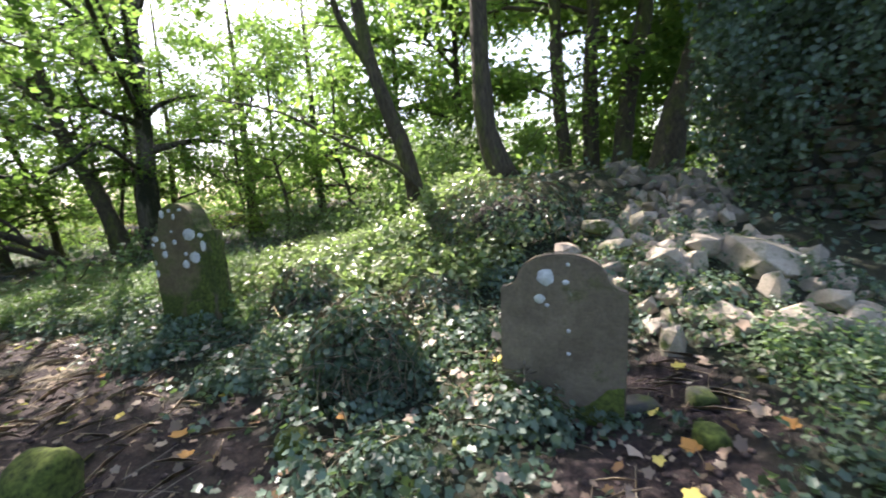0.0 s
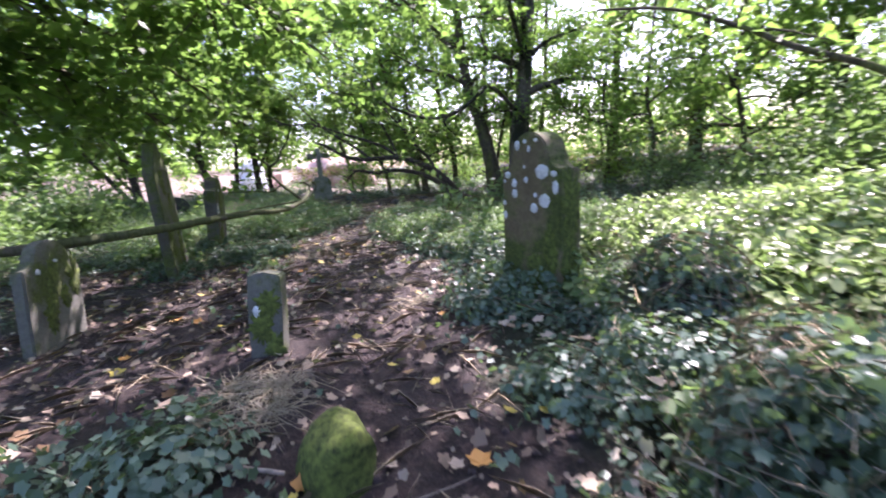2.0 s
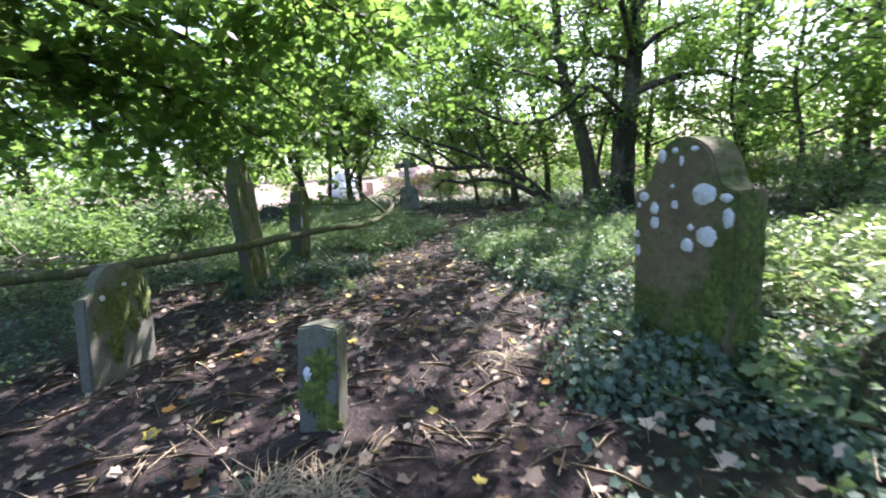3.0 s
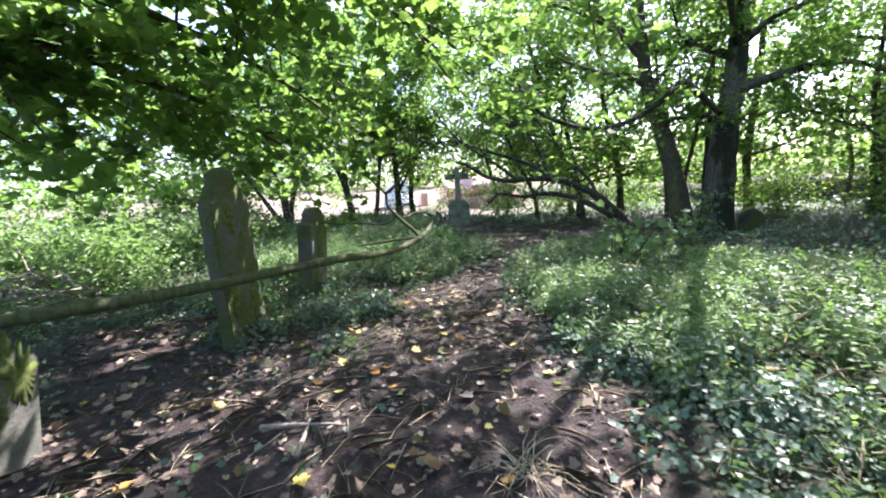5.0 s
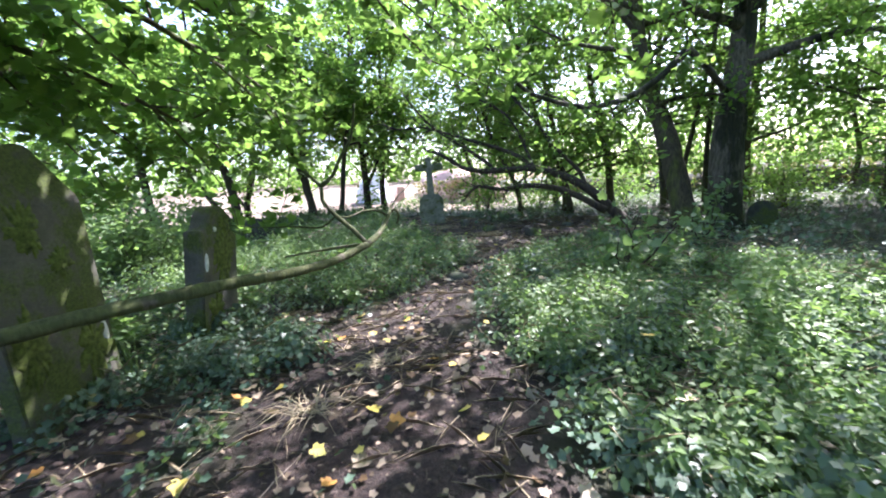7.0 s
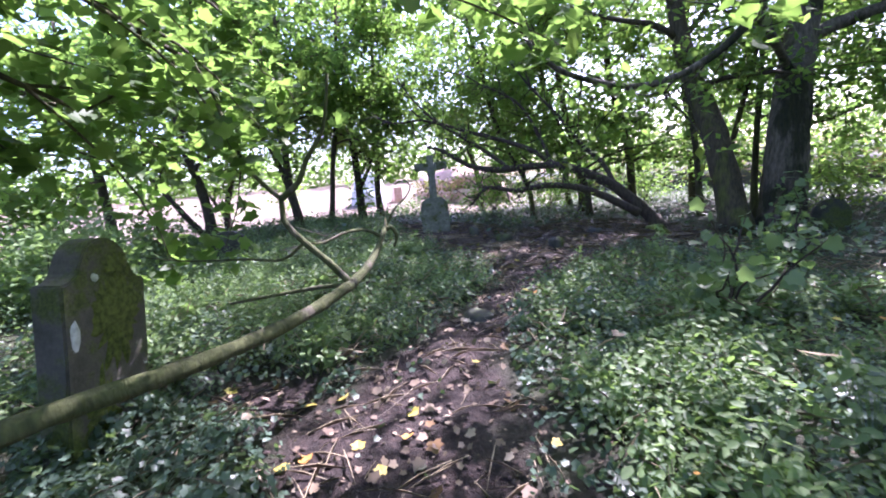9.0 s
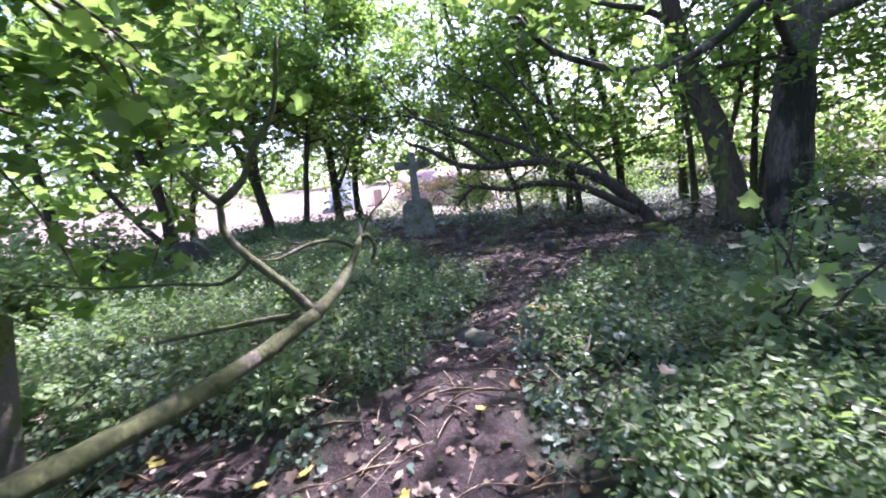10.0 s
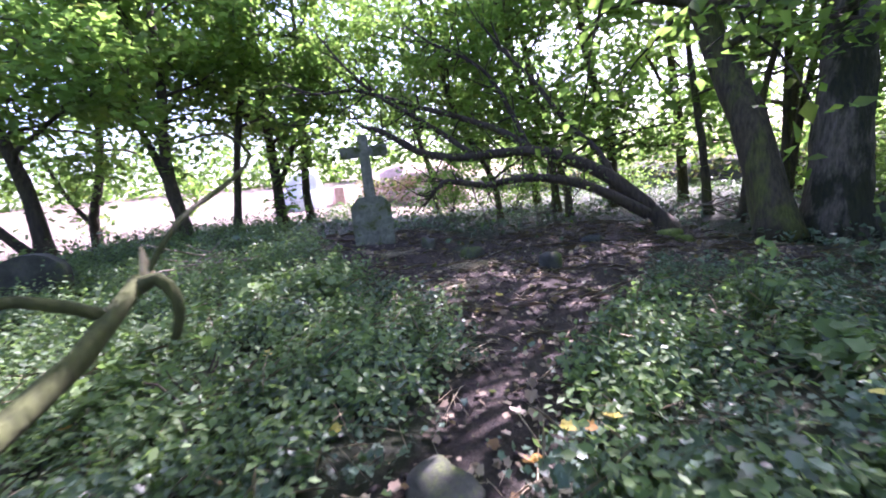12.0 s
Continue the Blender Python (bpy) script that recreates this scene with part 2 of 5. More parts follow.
LEAF_SHAPES = {
    "oval": ([(0, 0, 0), (0.32, 0.4, 0.08), (0, 1, -0.06), (-0.32, 0.4, 0.08)], [(0, 1, 2), (0, 2, 3)]),
    "leaflet": ([(0, 0, 0), (0.2, 0.18, 0.05), (0.27, 0.5, 0.07), (0, 1, -0.08), (-0.27, 0.5, 0.07), (-0.2, 0.18, 0.05)], [(0, 1, 2, 3), (0, 3, 4, 5)]),
    "ivy": ([(0, 0, 0), (0.42, -0.05, 0.05), (0.30, 0.35, 0.02), (0.48, 0.55, 0.08), (0, 1.0, -0.05), (-0.48, 0.55, 0.08), (-0.30, 0.35, 0.02), (-0.42, -0.05, 0.05)],
            [(0, 1, 2), (0, 2, 3, 4), (0, 4, 5, 6), (0, 6, 7)]),
    "lobed": ([(0, 0, 0), (0.24, -0.12, 0.02), (0.50, 0.02, 0.05), (0.42, 0.24, 0.02), (0.62, 0.50, 0.08), (0.34, 0.60, 0.01), (0.20, 0.80, -0.02), (0, 1.0, -0.07), (-0.20, 0.80, -0.02), (-0.34, 0.60, 0.01), (-0.62, 0.50, 0.08), (-0.42, 0.24, 0.02), (-0.50, 0.02, 0.05), (-0.24, -0.12, 0.02)],
              [(0, 1, 2, 3), (0, 3, 4, 5), (0, 5, 6, 7), (0, 7, 8, 9), (0, 9, 10, 11), (0, 11, 12, 13)]),
    "needle": ([(-0.007, 0, 0), (0.007, 0, 0), (0.0065, 0.5, 0.07), (0.002, 1, 0.0), (-0.0065, 0.5, 0.07)], [(0, 1, 2, 3, 4)]),
}


def leaves(name, pts, ups, size, shape, mat, parent=None, label="", spread=0.55, vary=0.35):
    """One mesh of many leaves at pts, whose faces look roughly along ups; size is a leaf's length."""
    pts, ups = np.asarray(pts, float), np.asarray(ups, float)
    n = len(pts)
    vs, fs = LEAF_SHAPES[shape]
    vs = np.array(vs) * (1, 1, 1) - (0, 0.4, 0)
    z = ups + rng.normal(0, spread, (n, 3))
    z /= np.linalg.norm(z, axis=1)[:, None] + 1e-9
    h = rng.normal(0, 1, (n, 3))
    x = np.cross(h, z)
    x /= np.linalg.norm(x, axis=1)[:, None] + 1e-9
    y = np.cross(z, x)
    s = (np.broadcast_to(size, (n,)) * (1 + rng.uniform(-vary, vary, n)))[:, None, None]
    co = pts[:, None, :] + s * (vs[None, :, 0:1] * x[:, None, :] + vs[None, :, 1:2] * y[:, None, :] + vs[None, :, 2:3] * z[:, None, :])
    k = len(vs)
    tot = np.array([len(f) for f in fs])
    idx = np.concatenate([np.array(f) for f in fs])
    loops = (np.arange(n)[:, None] * k + idx[None, :]).ravel()
    totals = np.tile(tot, n)
    starts = np.concatenate([[0], np.cumsum(totals)[:-1]])
    me = bpy.data.meshes.new(name)
    me.vertices.add(n * k)
    me.vertices.foreach_set("co", co.ravel())
    me.loops.add(len(loops))
    me.loops.foreach_set("vertex_index", loops.astype(np.int32))
    me.polygons.add(len(totals))
    me.polygons.foreach_set("loop_start", starts.astype(np.int32))
    me.polygons.foreach_set("loop_total", totals.astype(np.int32))
    me.update(calc_edges=True)
    me.materials.append(mat)
    ob = new(name, me)
    if parent:
        ob.parent = parent
    return tagged(ob, label)


def smooth_line(pts, step=0.15):
    """A Catmull-Rom line through pts."""
    p = np.array(pts, float)
    p = np.vstack([2 * p[0] - p[1], p, 2 * p[-1] - p[-2]])
    out = []
    for i in range(1, len(p) - 2):
        n = max(2, int(np.linalg.norm(p[i + 1, :3] - p[i, :3]) / step))
        for j in range(n):
            u = j / n
            out.append(0.5 * (2 * p[i] + (p[i + 1] - p[i - 1]) * u + (2 * p[i - 1] - 5 * p[i] + 4 * p[i + 1] - p[i + 2]) * u ** 2 + (3 * p[i] - p[i - 1] - 3 * p[i + 1] + p[i + 2]) * u ** 3))
    out.append(p[-2])
    return np.array(out)


def tube(verts, faces, line, n=9, rough=0.08, freq=3.0):
    """Adds a tapering tube along line, rows of x, y, z, radius, to verts and faces."""
    line = np.asarray(line, float)
    c, r = line[:, :3], line[:, 3]
    tan = np.gradient(c, axis=0)
    tan /= np.linalg.norm(tan, axis=1)[:, None] + 1e-9
    ref = np.array((0.3, 0.9, 0.2)) if abs(tan[0, 1]) < 0.8 else np.array((1.0, 0.1, 0.1))
    start = len(verts)
    for i in range(len(c)):
        a = np.cross(tan[i], ref)
        a /= np.linalg.norm(a) + 1e-9
        b = np.cross(tan[i], a)
        ref = np.cross(a, tan[i])
        for j in range(n):
            w = 2 * math.pi * j / n
            d = math.cos(w) * a + math.sin(w) * b
            k = r[i] * (1 + rough * 2 * noise.noise(Vector(c[i] * freq + d * 1.7)))
            verts.append(c[i] + d * k)
    for i in range(len(c) - 1):
        for j in range(n):
            p, q = start + i * n + j, start + i * n + (j + 1) % n
            faces.append((p, q, q + n, p + n))
    faces.append(tuple(start + j for j in range(n))[::-1])
    faces.append(tuple(start + (len(c) - 1) * n + j for j in range(n)))


def taper(pts, r0, r1, power=1.0):
    n = len(pts)
    return [(*p, r0 + (r1 - r0) * (i / (n - 1)) ** power) for i, p in enumerate(pts)]


# ---- the ground's shape ----
PATH_LINE = np.array([(-1.6, 2.3, 0.5), (-3.0, 2.7, 1.05), (-4.4, 3.3, 1.45), (-6.0, 4.4, 1.25), (-7.4, 5.1, 0.95), (-8.8, 5.9, 0.65), (-9.8, 6.9, 0.35), (-10.6, 8.0, 0.4),
                      (-11.8, 9.8, 0.9), (-13.0, 11.5, 1.7), (-13.2, 13.0, 1.9)])
SOIL_SPOTS = [(-5.4, 1.8, 1.9), (-7.4, 2.3, 1.3), (-8.8, 1.5, 1.0), (-9.3, 4.9, 0.55), (-13.3, 9.4, 1.2), (-11.5, 9.3, 0.9), (-11.0, 12.6, 1.1), (-15.2, 9.6, 1.4), (0.7, 1.9, 0.6), (1.6, 2.6, 0.5)]


def soil(x, y):
    """1 on bare soil, 0 under the ivy, soft between."""
    x, y = np.asarray(x, float), np.asarray(y, float)
    best = np.full(x.shape, -9.0)
    for a, b in zip(PATH_LINE, PATH_LINE[1:]):
        d = b[:2] - a[:2]
        u = np.clip(((x - a[0]) * d[0] + (y - a[1]) * d[1]) / (d @ d), 0, 1)
        dist = np.hypot(x - a[0] - u * d[0], y - a[1] - u * d[1])
        best = np.maximum(best, a[2] + u * (b[2] - a[2]) - dist)
    for sx, sy, r in SOIL_SPOTS:
        best = np.maximum(best, r - np.hypot(x - sx, y - sy))
    wob = 0.16 * np.sin(3.1 * x + 1.7 * y) + 0.12 * np.sin(5.3 * y - 2.2 * x + 1.0) + 0.07 * np.sin(11.0 * x + 7.0 * y)
    return np.clip(0.5 + (best + wob) / 0.35, 0, 1)


def hill(x, y, cx, cy, rx, ry, h):
    return h * np.exp(-(((x - cx) / rx) ** 2 + ((y - cy) / ry) ** 2))


def gz(x, y):
    """The height of the ground."""
    x, y = np.asarray(x, float), np.asarray(y, float)
    z = hill(x, y, 1.3, 7.0, 2.4, 1.7, 1.15) + hill(x, y, 4.2, 7.4, 2.6, 2.4, 0.9)
    z = z + hill(x, y, 2.6, 4.1, 1.0, 0.8, 0.38) + hill(x, y, 0.7, 2.6, 0.9, 0.8, -0.22)
    z = z + hill(x, y, -15.6, 9.0, 2.6, 2.6, 0.3) + hill(x, y, -10.4, 15.4, 1.7, 1.7, -0.3) + hill(x, y, -21.0, 6.5, 4.5, 5.5, 0.75)
    z = z + hill(x, y, -6.2, 7.4, 1.1, 0.9, 0.10) + 0.105 * np.clip(-x - 23.5, 0, 26) * np.clip((27 - y) / 6, 0, 1)
    z = z + 0.03 * np.sin(1.3 * x + 0.4) * np.sin(1.1 * y) + 0.018 * np.sin(4.1 * x + 2.3 * y) * np.sin(3.3 * y - 1.4 * x)
    return z


def height(x, y):
    return float(gz(x, y))


def axis(lo, hi, step, far):
    inner = list(np.arange(lo, hi + step / 2, step))
    left, right, s = [], [], step
    a, b = lo, hi
    while a > -far or b < far:
        s *= 1.25
        if a > -far:
            a -= s
            left.append(a)
        if b < far:
            b += s
            right.append(b)
    return np.array(left[::-1] + inner + right)


def build_ground():
    xs, ys = axis(-17, 5, 0.07, 500), axis(-1, 15, 0.07, 500)
    X, Y = np.meshgrid(xs, ys, indexing="ij")
    S = soil(X, Y)
    Z = gz(X, Y)
    lump = np.array([noise.fractal(Vector((px * 2.6, py * 2.6, 0.3)), 0.65, 2.1, 5) for px, py in zip(X.ravel(), Y.ravel())]).reshape(X.shape)
    Z = Z + 0.030 * lump * (np.abs(X) < 40) * (np.abs(Y) < 40)
    n, m = len(xs), len(ys)
    verts = np.stack([X, Y, Z], -1).reshape(-1, 3)
    i, j = np.meshgrid(np.arange(n - 1), np.arange(m - 1), indexing="ij")
    p = (i * m + j).ravel()
    faces = np.stack([p, p + m, p + m + 1, p + 1], -1)
    me = bpy.data.meshes.new("ground")
    me.vertices.add(len(verts))
    me.vertices.foreach_set("co", verts.ravel())
    me.loops.add(faces.size)
    me.loops.foreach_set("vertex_index", faces.ravel().astype(np.int32))
    me.polygons.add(len(faces))
    me.polygons.foreach_set("loop_start", (np.arange(len(faces)) * 4).astype(np.int32))
    me.polygons.foreach_set("loop_total", np.full(len(faces), 4, np.int32))
    me.update(calc_edges=True)
    me.shade_smooth()
    g = me.attributes.new("green", 'FLOAT', 'POINT')
    g.data.foreach_set("value", (1 - S).ravel().astype(np.float32))
    f = me.attributes.new("field", 'FLOAT', 'POINT')
    fld = np.clip((-X - 21.8 + 0.1 * np.sin(Y)) / 1.0, 0, 1) * np.clip((24 - Y) / 3, 0, 1)
    f.data.foreach_set("value", fld.ravel().astype(np.float32))
    me.materials.append(M_GROUND)
    return tagged(new("ground", me), "dark trodden soil with leaf litter under woodland ivy", "ground", kind="structure")


build_ground()


def near_walk(x, y):
    best = np.full(np.shape(x), 99.0)
    line = np.array([(0, 0), (-0.2, 0.7), (-0.7, 1.3), (-1.8, 1.9), (-3.2, 3.2), (-4.2, 4.0), (-5.8, 4.7), (-7.0, 5.2), (-8.4, 6.2), (-9.8, 7.0)], float)
    for a, b in zip(line, line[1:]):
        d = b - a
        u = np.clip(((x - a[0]) * d[0] + (y - a[1]) * d[1]) / (d @ d), 0, 1)
        best = np.minimum(best, np.hypot(x - a[0] - u * d[0], y - a[1] - u * d[1]))
    return best


# ---- trees ----
LEAFINESS = 0.65


def branch_line(start, direction, length, r0, r1, droop=0.0, wander=0.18, steps=7):
    p, d = np.array(start, float), np.array(direction, float)
    d /= np.linalg.norm(d)
    out = [(*p, r0)]
    for k in range(1, steps + 1):
        d = d + rng.normal(0, wander, 3) + (0, 0, -droop)
        d /= np.linalg.norm(d)
        p = p + d * length / steps
        out.append((*p, r0 + (r1 - r0) * k / steps))
    return np.array(out)


def grow_twigs(line, count, length, tips, droop, r, bag):
    """Side twigs off a branch line, into bag; the places where leaves hang go to tips."""
    for _ in range(count):
        k = rng.integers(max(1, len(line) // 4), len(line))
        p = line[k, :3]
        t = line[k, :3] - line[k - 1, :3]
        t /= np.linalg.norm(t) + 1e-9
        d = t * 0.7 + rng.normal(0, 0.6, 3) + (0, 0, 0.1)
        sub = branch_line(p, d, length * rng.uniform(0.5, 1.1), min(r, line[k, 3] * 0.7), 0.004, droop, 0.22, 5)
        verts, faces = [], []
        tube(verts, faces, sub, 5, 0.0)
        bag.append((verts, faces))
        tips.extend(sub[1:, :3])
        tips.append(sub[-1, :3])


def tree(base, trunk, r0, r1, label, limbs=8, limb_len=2.5, per_tip=5, leaf=0.11, limb_from=0.45, droop=0.02, bark=None, shape="oval", name="tree", extra=(), clump=0.28, up=0.25, twigs=6, flare=1.35, sides=10, fine=False, leaf_mat=None, over=0):
    """trunk: points from the foot upwards. limbs: how many limbs are grown; extra: limbs given as point rows."""
    bark = bark or M_BARK
    x, y, z = base
    root = thing(name, base, label, "tree")
    inv = np.array(base)
    line = smooth_line(taper(trunk, r0, r1), 0.3)
    line[:3, 3] *= [flare, 1 + (flare - 1) * 0.45, 1 + (flare - 1) * 0.15][:len(line[:3])]
    verts, faces = [], []
    tube(verts, faces, line, sides + 4, 0.10, 2.0)
    mesh_object("trunk", np.array(verts) - inv, faces, bark, root)
    tips, bag = [], []
    given = [smooth_line(e, 0.2) for e in extra]
    for e in given:
        verts, faces = [], []
        tube(verts, faces, e, 8, 0.08)
        grow_twigs(e, over or twigs, limb_len * 0.5, tips, droop, 0.02, bag)
        mesh_object("limb", np.array(verts) - inv, faces, bark, root)
    for i in range(limbs):
        k = int(len(line) * (limb_from + (0.97 - limb_from) * (i + rng.random()) / max(1, limbs)))
        k = min(k, len(line) - 1)
        a = i * 2.399 + rng.uniform(-0.5, 0.5)
        d = np.array((math.cos(a), math.sin(a), up + rng.uniform(-0.15, 0.4)))
        rr = line[k, 3] * rng.uniform(0.35, 0.6)
        l = branch_line(line[k, :3], d, limb_len * rng.uniform(0.7, 1.2), rr, 0.01, droop, 0.16, 8)
        verts, faces = [], []
        tube(verts, faces, l, 7, 0.05)
        grow_twigs(l, twigs, limb_len * 0.45, tips, droop, 0.018, bag)
        tips.extend(l[4:, :3])
        mesh_object("limb", np.array(verts) - inv, faces, bark, root)
    if fine:
        for v, f in bag:
            mesh_object("twig", np.array(v) - inv, f, bark, root)
    elif bag:
        verts, faces = [], []
        for v, f in bag:
            k = len(verts)
            verts += v
            faces += [tuple(i + k for i in q) for q in f]
        tagged(mesh_object("brushwood", np.array(verts) - inv, faces, bark, root), kind="stuff")
    if tips and per_tip:
        tips = np.array(tips)
        n = int(len(tips) * per_tip * LEAFINESS)
        pts = tips[rng.integers(0, len(tips), n)] + rng.normal(0, clump * 0.55, (n, 3)) * (1, 1, 0.6)
        pts = pts[~((near_walk(pts[:, 0], pts[:, 1]) < 1.0) & (pts[:, 2] < 2.3))]
        pts = pts[pts[:, 2] > gz(pts[:, 0], pts[:, 1]) + 0.3]
        leaves("crown", pts - inv, np.tile((0, 0, 1.0), (len(pts), 1)), leaf, shape, leaf_mat or M_CROWN, root, "green translucent summer leaves", 0.6)
    return root


def up_trunk(points, top, lean=(0, 0)):
    """Carries a trunk on from its last point to the height top."""
    x, y, z = points[-1]
    k = 3
    return list(points) + [(x + lean[0] * i / k, y + lean[1] * i / k, z + (top - z) * i / k) for i in range(1, k + 1)]


def on_ground(x, y, dz=0.0):
    return (x, y, height(x, y) + dz)


def tree_at(x, y, points, top, r0, r1, label, lean=(0, 0), **more):
    base = on_ground(x, y, -0.05)
    return tree(base, up_trunk([base] + points, top, lean), r0, r1, label, **more)


# the pair beside the path and the arching hawthorn
tree_at(-10.5, 15.2, [(-10.5, 15.32, 1.6), (-10.52, 15.6, 3.1), (-10.52, 15.9, 4.12)], 12, 0.42, 0.15, "tall sycamore with pale bark and dark moss streaks", (0.1, 0.9), limbs=13, limb_len=3.8, per_tip=9, bark=M_BARK2, leaf=0.17, limb_from=0.3, fine=True, twigs=8, over=15, clump=0.42,
        # All but the first of these limbs are unseen, added to shade the path.
        extra=[taper([(-10.5, 15.5, 3.0), (-9.95, 13.1, 3.75), (-9.75, 12.33, 3.55), (-9.91, 11.88, 3.18), (-10.2, 11.21, 2.84), (-10.51, 10.59, 2.76), (-10.8, 10.09, 2.91), (-11.1, 9.6, 3.17), (-11.33, 9.3, 3.6), (-11.54, 9.09, 4.14)], 0.08, 0.03), taper([(-10.5, 15.9, 5.0), (-8.6, 12.2, 6.3), (-7.2, 9.8, 6.9), (-5.6, 7.6, 6.9), (-4.6, 6.0, 6.6)], 0.09, 0.03),
               taper([(-10.5, 15.95, 6.4), (-9.0, 12.8, 7.6), (-8.4, 10.8, 8.2), (-8.0, 8.6, 8.2)], 0.09, 0.03), taper([(-10.5, 15.95, 6.0), (-11.6, 13.0, 7.4), (-12.6, 10.8, 7.9), (-13.2, 8.6, 7.8)], 0.09, 0.03),
               taper([(-10.5, 16.0, 7.0), (-10.6, 13.0, 8.4), (-10.8, 10.6, 9.0), (-10.6, 8.2, 8.8)], 0.09, 0.03), taper([(-10.5, 16.0, 7.4), (-8.0, 14.0, 8.8), (-6.2, 12.4, 9.2), (-5.0, 10.6, 9.0)], 0.09, 0.03),
               taper([(-10.5, 15.95, 5.6), (-8.2, 12.6, 6.9), (-6.6, 10.4, 7.4), (-5.6, 8.6, 7.5), (-4.8, 7.2, 7.2)], 0.09, 0.03)])
tree_at(-11.05, 14.56, [(-11.47, 14.66, 1.55), (-11.95, 14.85, 2.75), (-12.25, 14.72, 3.7), (-12.45, 14.6, 4.99)], 11, 0.30, 0.10, "leaning mossy sycamore trunk in a clump", (-0.8, 0.2), limbs=11, limb_len=3.4, per_tip=7, leaf=0.17, limb_from=0.3, clump=0.4, twigs=7, over=16,
        # High limbs above the view, put here to keep sun off the ivy.
        extra=[taper([(-12.9, 14.7, 8.6), (-13.4, 13.2, 9.6), (-13.3, 11.8, 9.5), (-13.0, 10.6, 8.9)], 0.06, 0.02), taper([(-12.4, 14.6, 5.6), (-13.6, 12.6, 7.2), (-14.2, 10.8, 8.0), (-14.4, 9.4, 8.2)], 0.08, 0.025), taper([(-12.4, 14.55, 5.0), (-12.9, 13.2, 6.6), (-13.3, 11.6, 7.6), (-13.6, 10.0, 7.9)], 0.08, 0.025), taper([(-12.4, 14.55, 5.4), (-14.0, 13.6, 7.0), (-15.2, 12.2, 7.8), (-15.8, 10.6, 7.8)], 0.08, 0.025)])
for x, y, dx, dy, r in ((-12.0, 15.6, 0.5, 0.5, 0.07), (-11.4, 15.9, -0.2, 0.6, 0.08), (-12.9, 16.3, -0.6, 0.3, 0.09), (-11.6, 16.6, 0.4, 0.5, 0.08)):
    tree_at(x, y, [(x + dx * 0.3, y + dy * 0.3, 1.6), (x + dx * 0.9, y + dy, 3.6)], 7.5, r, 0.03, "slender young sycamore stem in a clump", (dx, dy), limbs=9, limb_len=2.0, per_tip=12, leaf=0.14, name="sapling", twigs=5, limb_from=0.3, clump=0.35)

ARCH = [
    [(-12.77, 13.73, 0.42), (-13.17, 13.3, 1.01), (-13.61, 12.75, 1.45), (-14.03, 12.17, 1.71), (-14.44, 11.55, 1.75), (-14.85, 10.91, 1.75), (-15.27, 10.32, 1.95), (-15.65, 9.86, 2.37), (-15.89, 9.52, 2.52)],
    [(-12.6, 13.35, 0.38), (-12.96, 12.81, 0.79), (-13.37, 12.27, 1.11), (-13.82, 11.61, 1.25), (-14.2, 11.0, 1.2), (-14.59, 10.43, 1.34), (-14.71, 10.18, 1.14), (-14.78, 10.02, 0.95)],
    [(-14.03, 12.17, 1.71), (-14.71, 11.84, 2.22), (-15.22, 11.15, 2.59), (-15.6, 10.64, 2.82), (-15.92, 10.21, 3.04), (-16.36, 9.6, 3.29), (-16.72, 9.03, 3.28), (-17.1, 8.52, 3.54)],
    [(-14.7, 11.2, 1.76), (-15.23, 10.85, 2.27), (-15.62, 10.38, 2.72), (-16.01, 9.91, 3.17), (-16.42, 9.48, 3.83), (-16.71, 9.21, 4.41)],
    [(-13.17, 13.3, 0.95), (-13.45, 13.22, 1.57), (-13.85, 12.8, 2.22), (-14.21, 12.48, 2.96), (-14.55, 12.13, 3.55), (-14.97, 11.73, 4.36)],
    [(-14.2, 12.2, 1.7), (-14.78, 12.24, 2.66), (-15.16, 11.92, 3.5), (-15.76, 11.17, 4.11), (-16.03, 10.85, 4.44)],
]
b = on_ground(-12.55, 13.95, -0.05)
tree(b, [b, (-12.6, 13.9, 0.15), (-12.77, 13.73, 0.42), (-13.0, 13.5, 0.75)], 0.19, 0.11, "arching old hawthorn with bare dark limbs over the path", limbs=0, limb_len=1.6, per_tip=5, leaf=0.085, bark=M_DARKBARK, name="hawthorn", twigs=26, flare=1.5, fine=True, clump=0.35,
     extra=[taper(a, r0, r1) for a, (r0, r1) in zip(ARCH, ((0.15, 0.04), (0.11, 0.028), (0.07, 0.02), (0.06, 0.015), (0.07, 0.018), (0.055, 0.015)))])

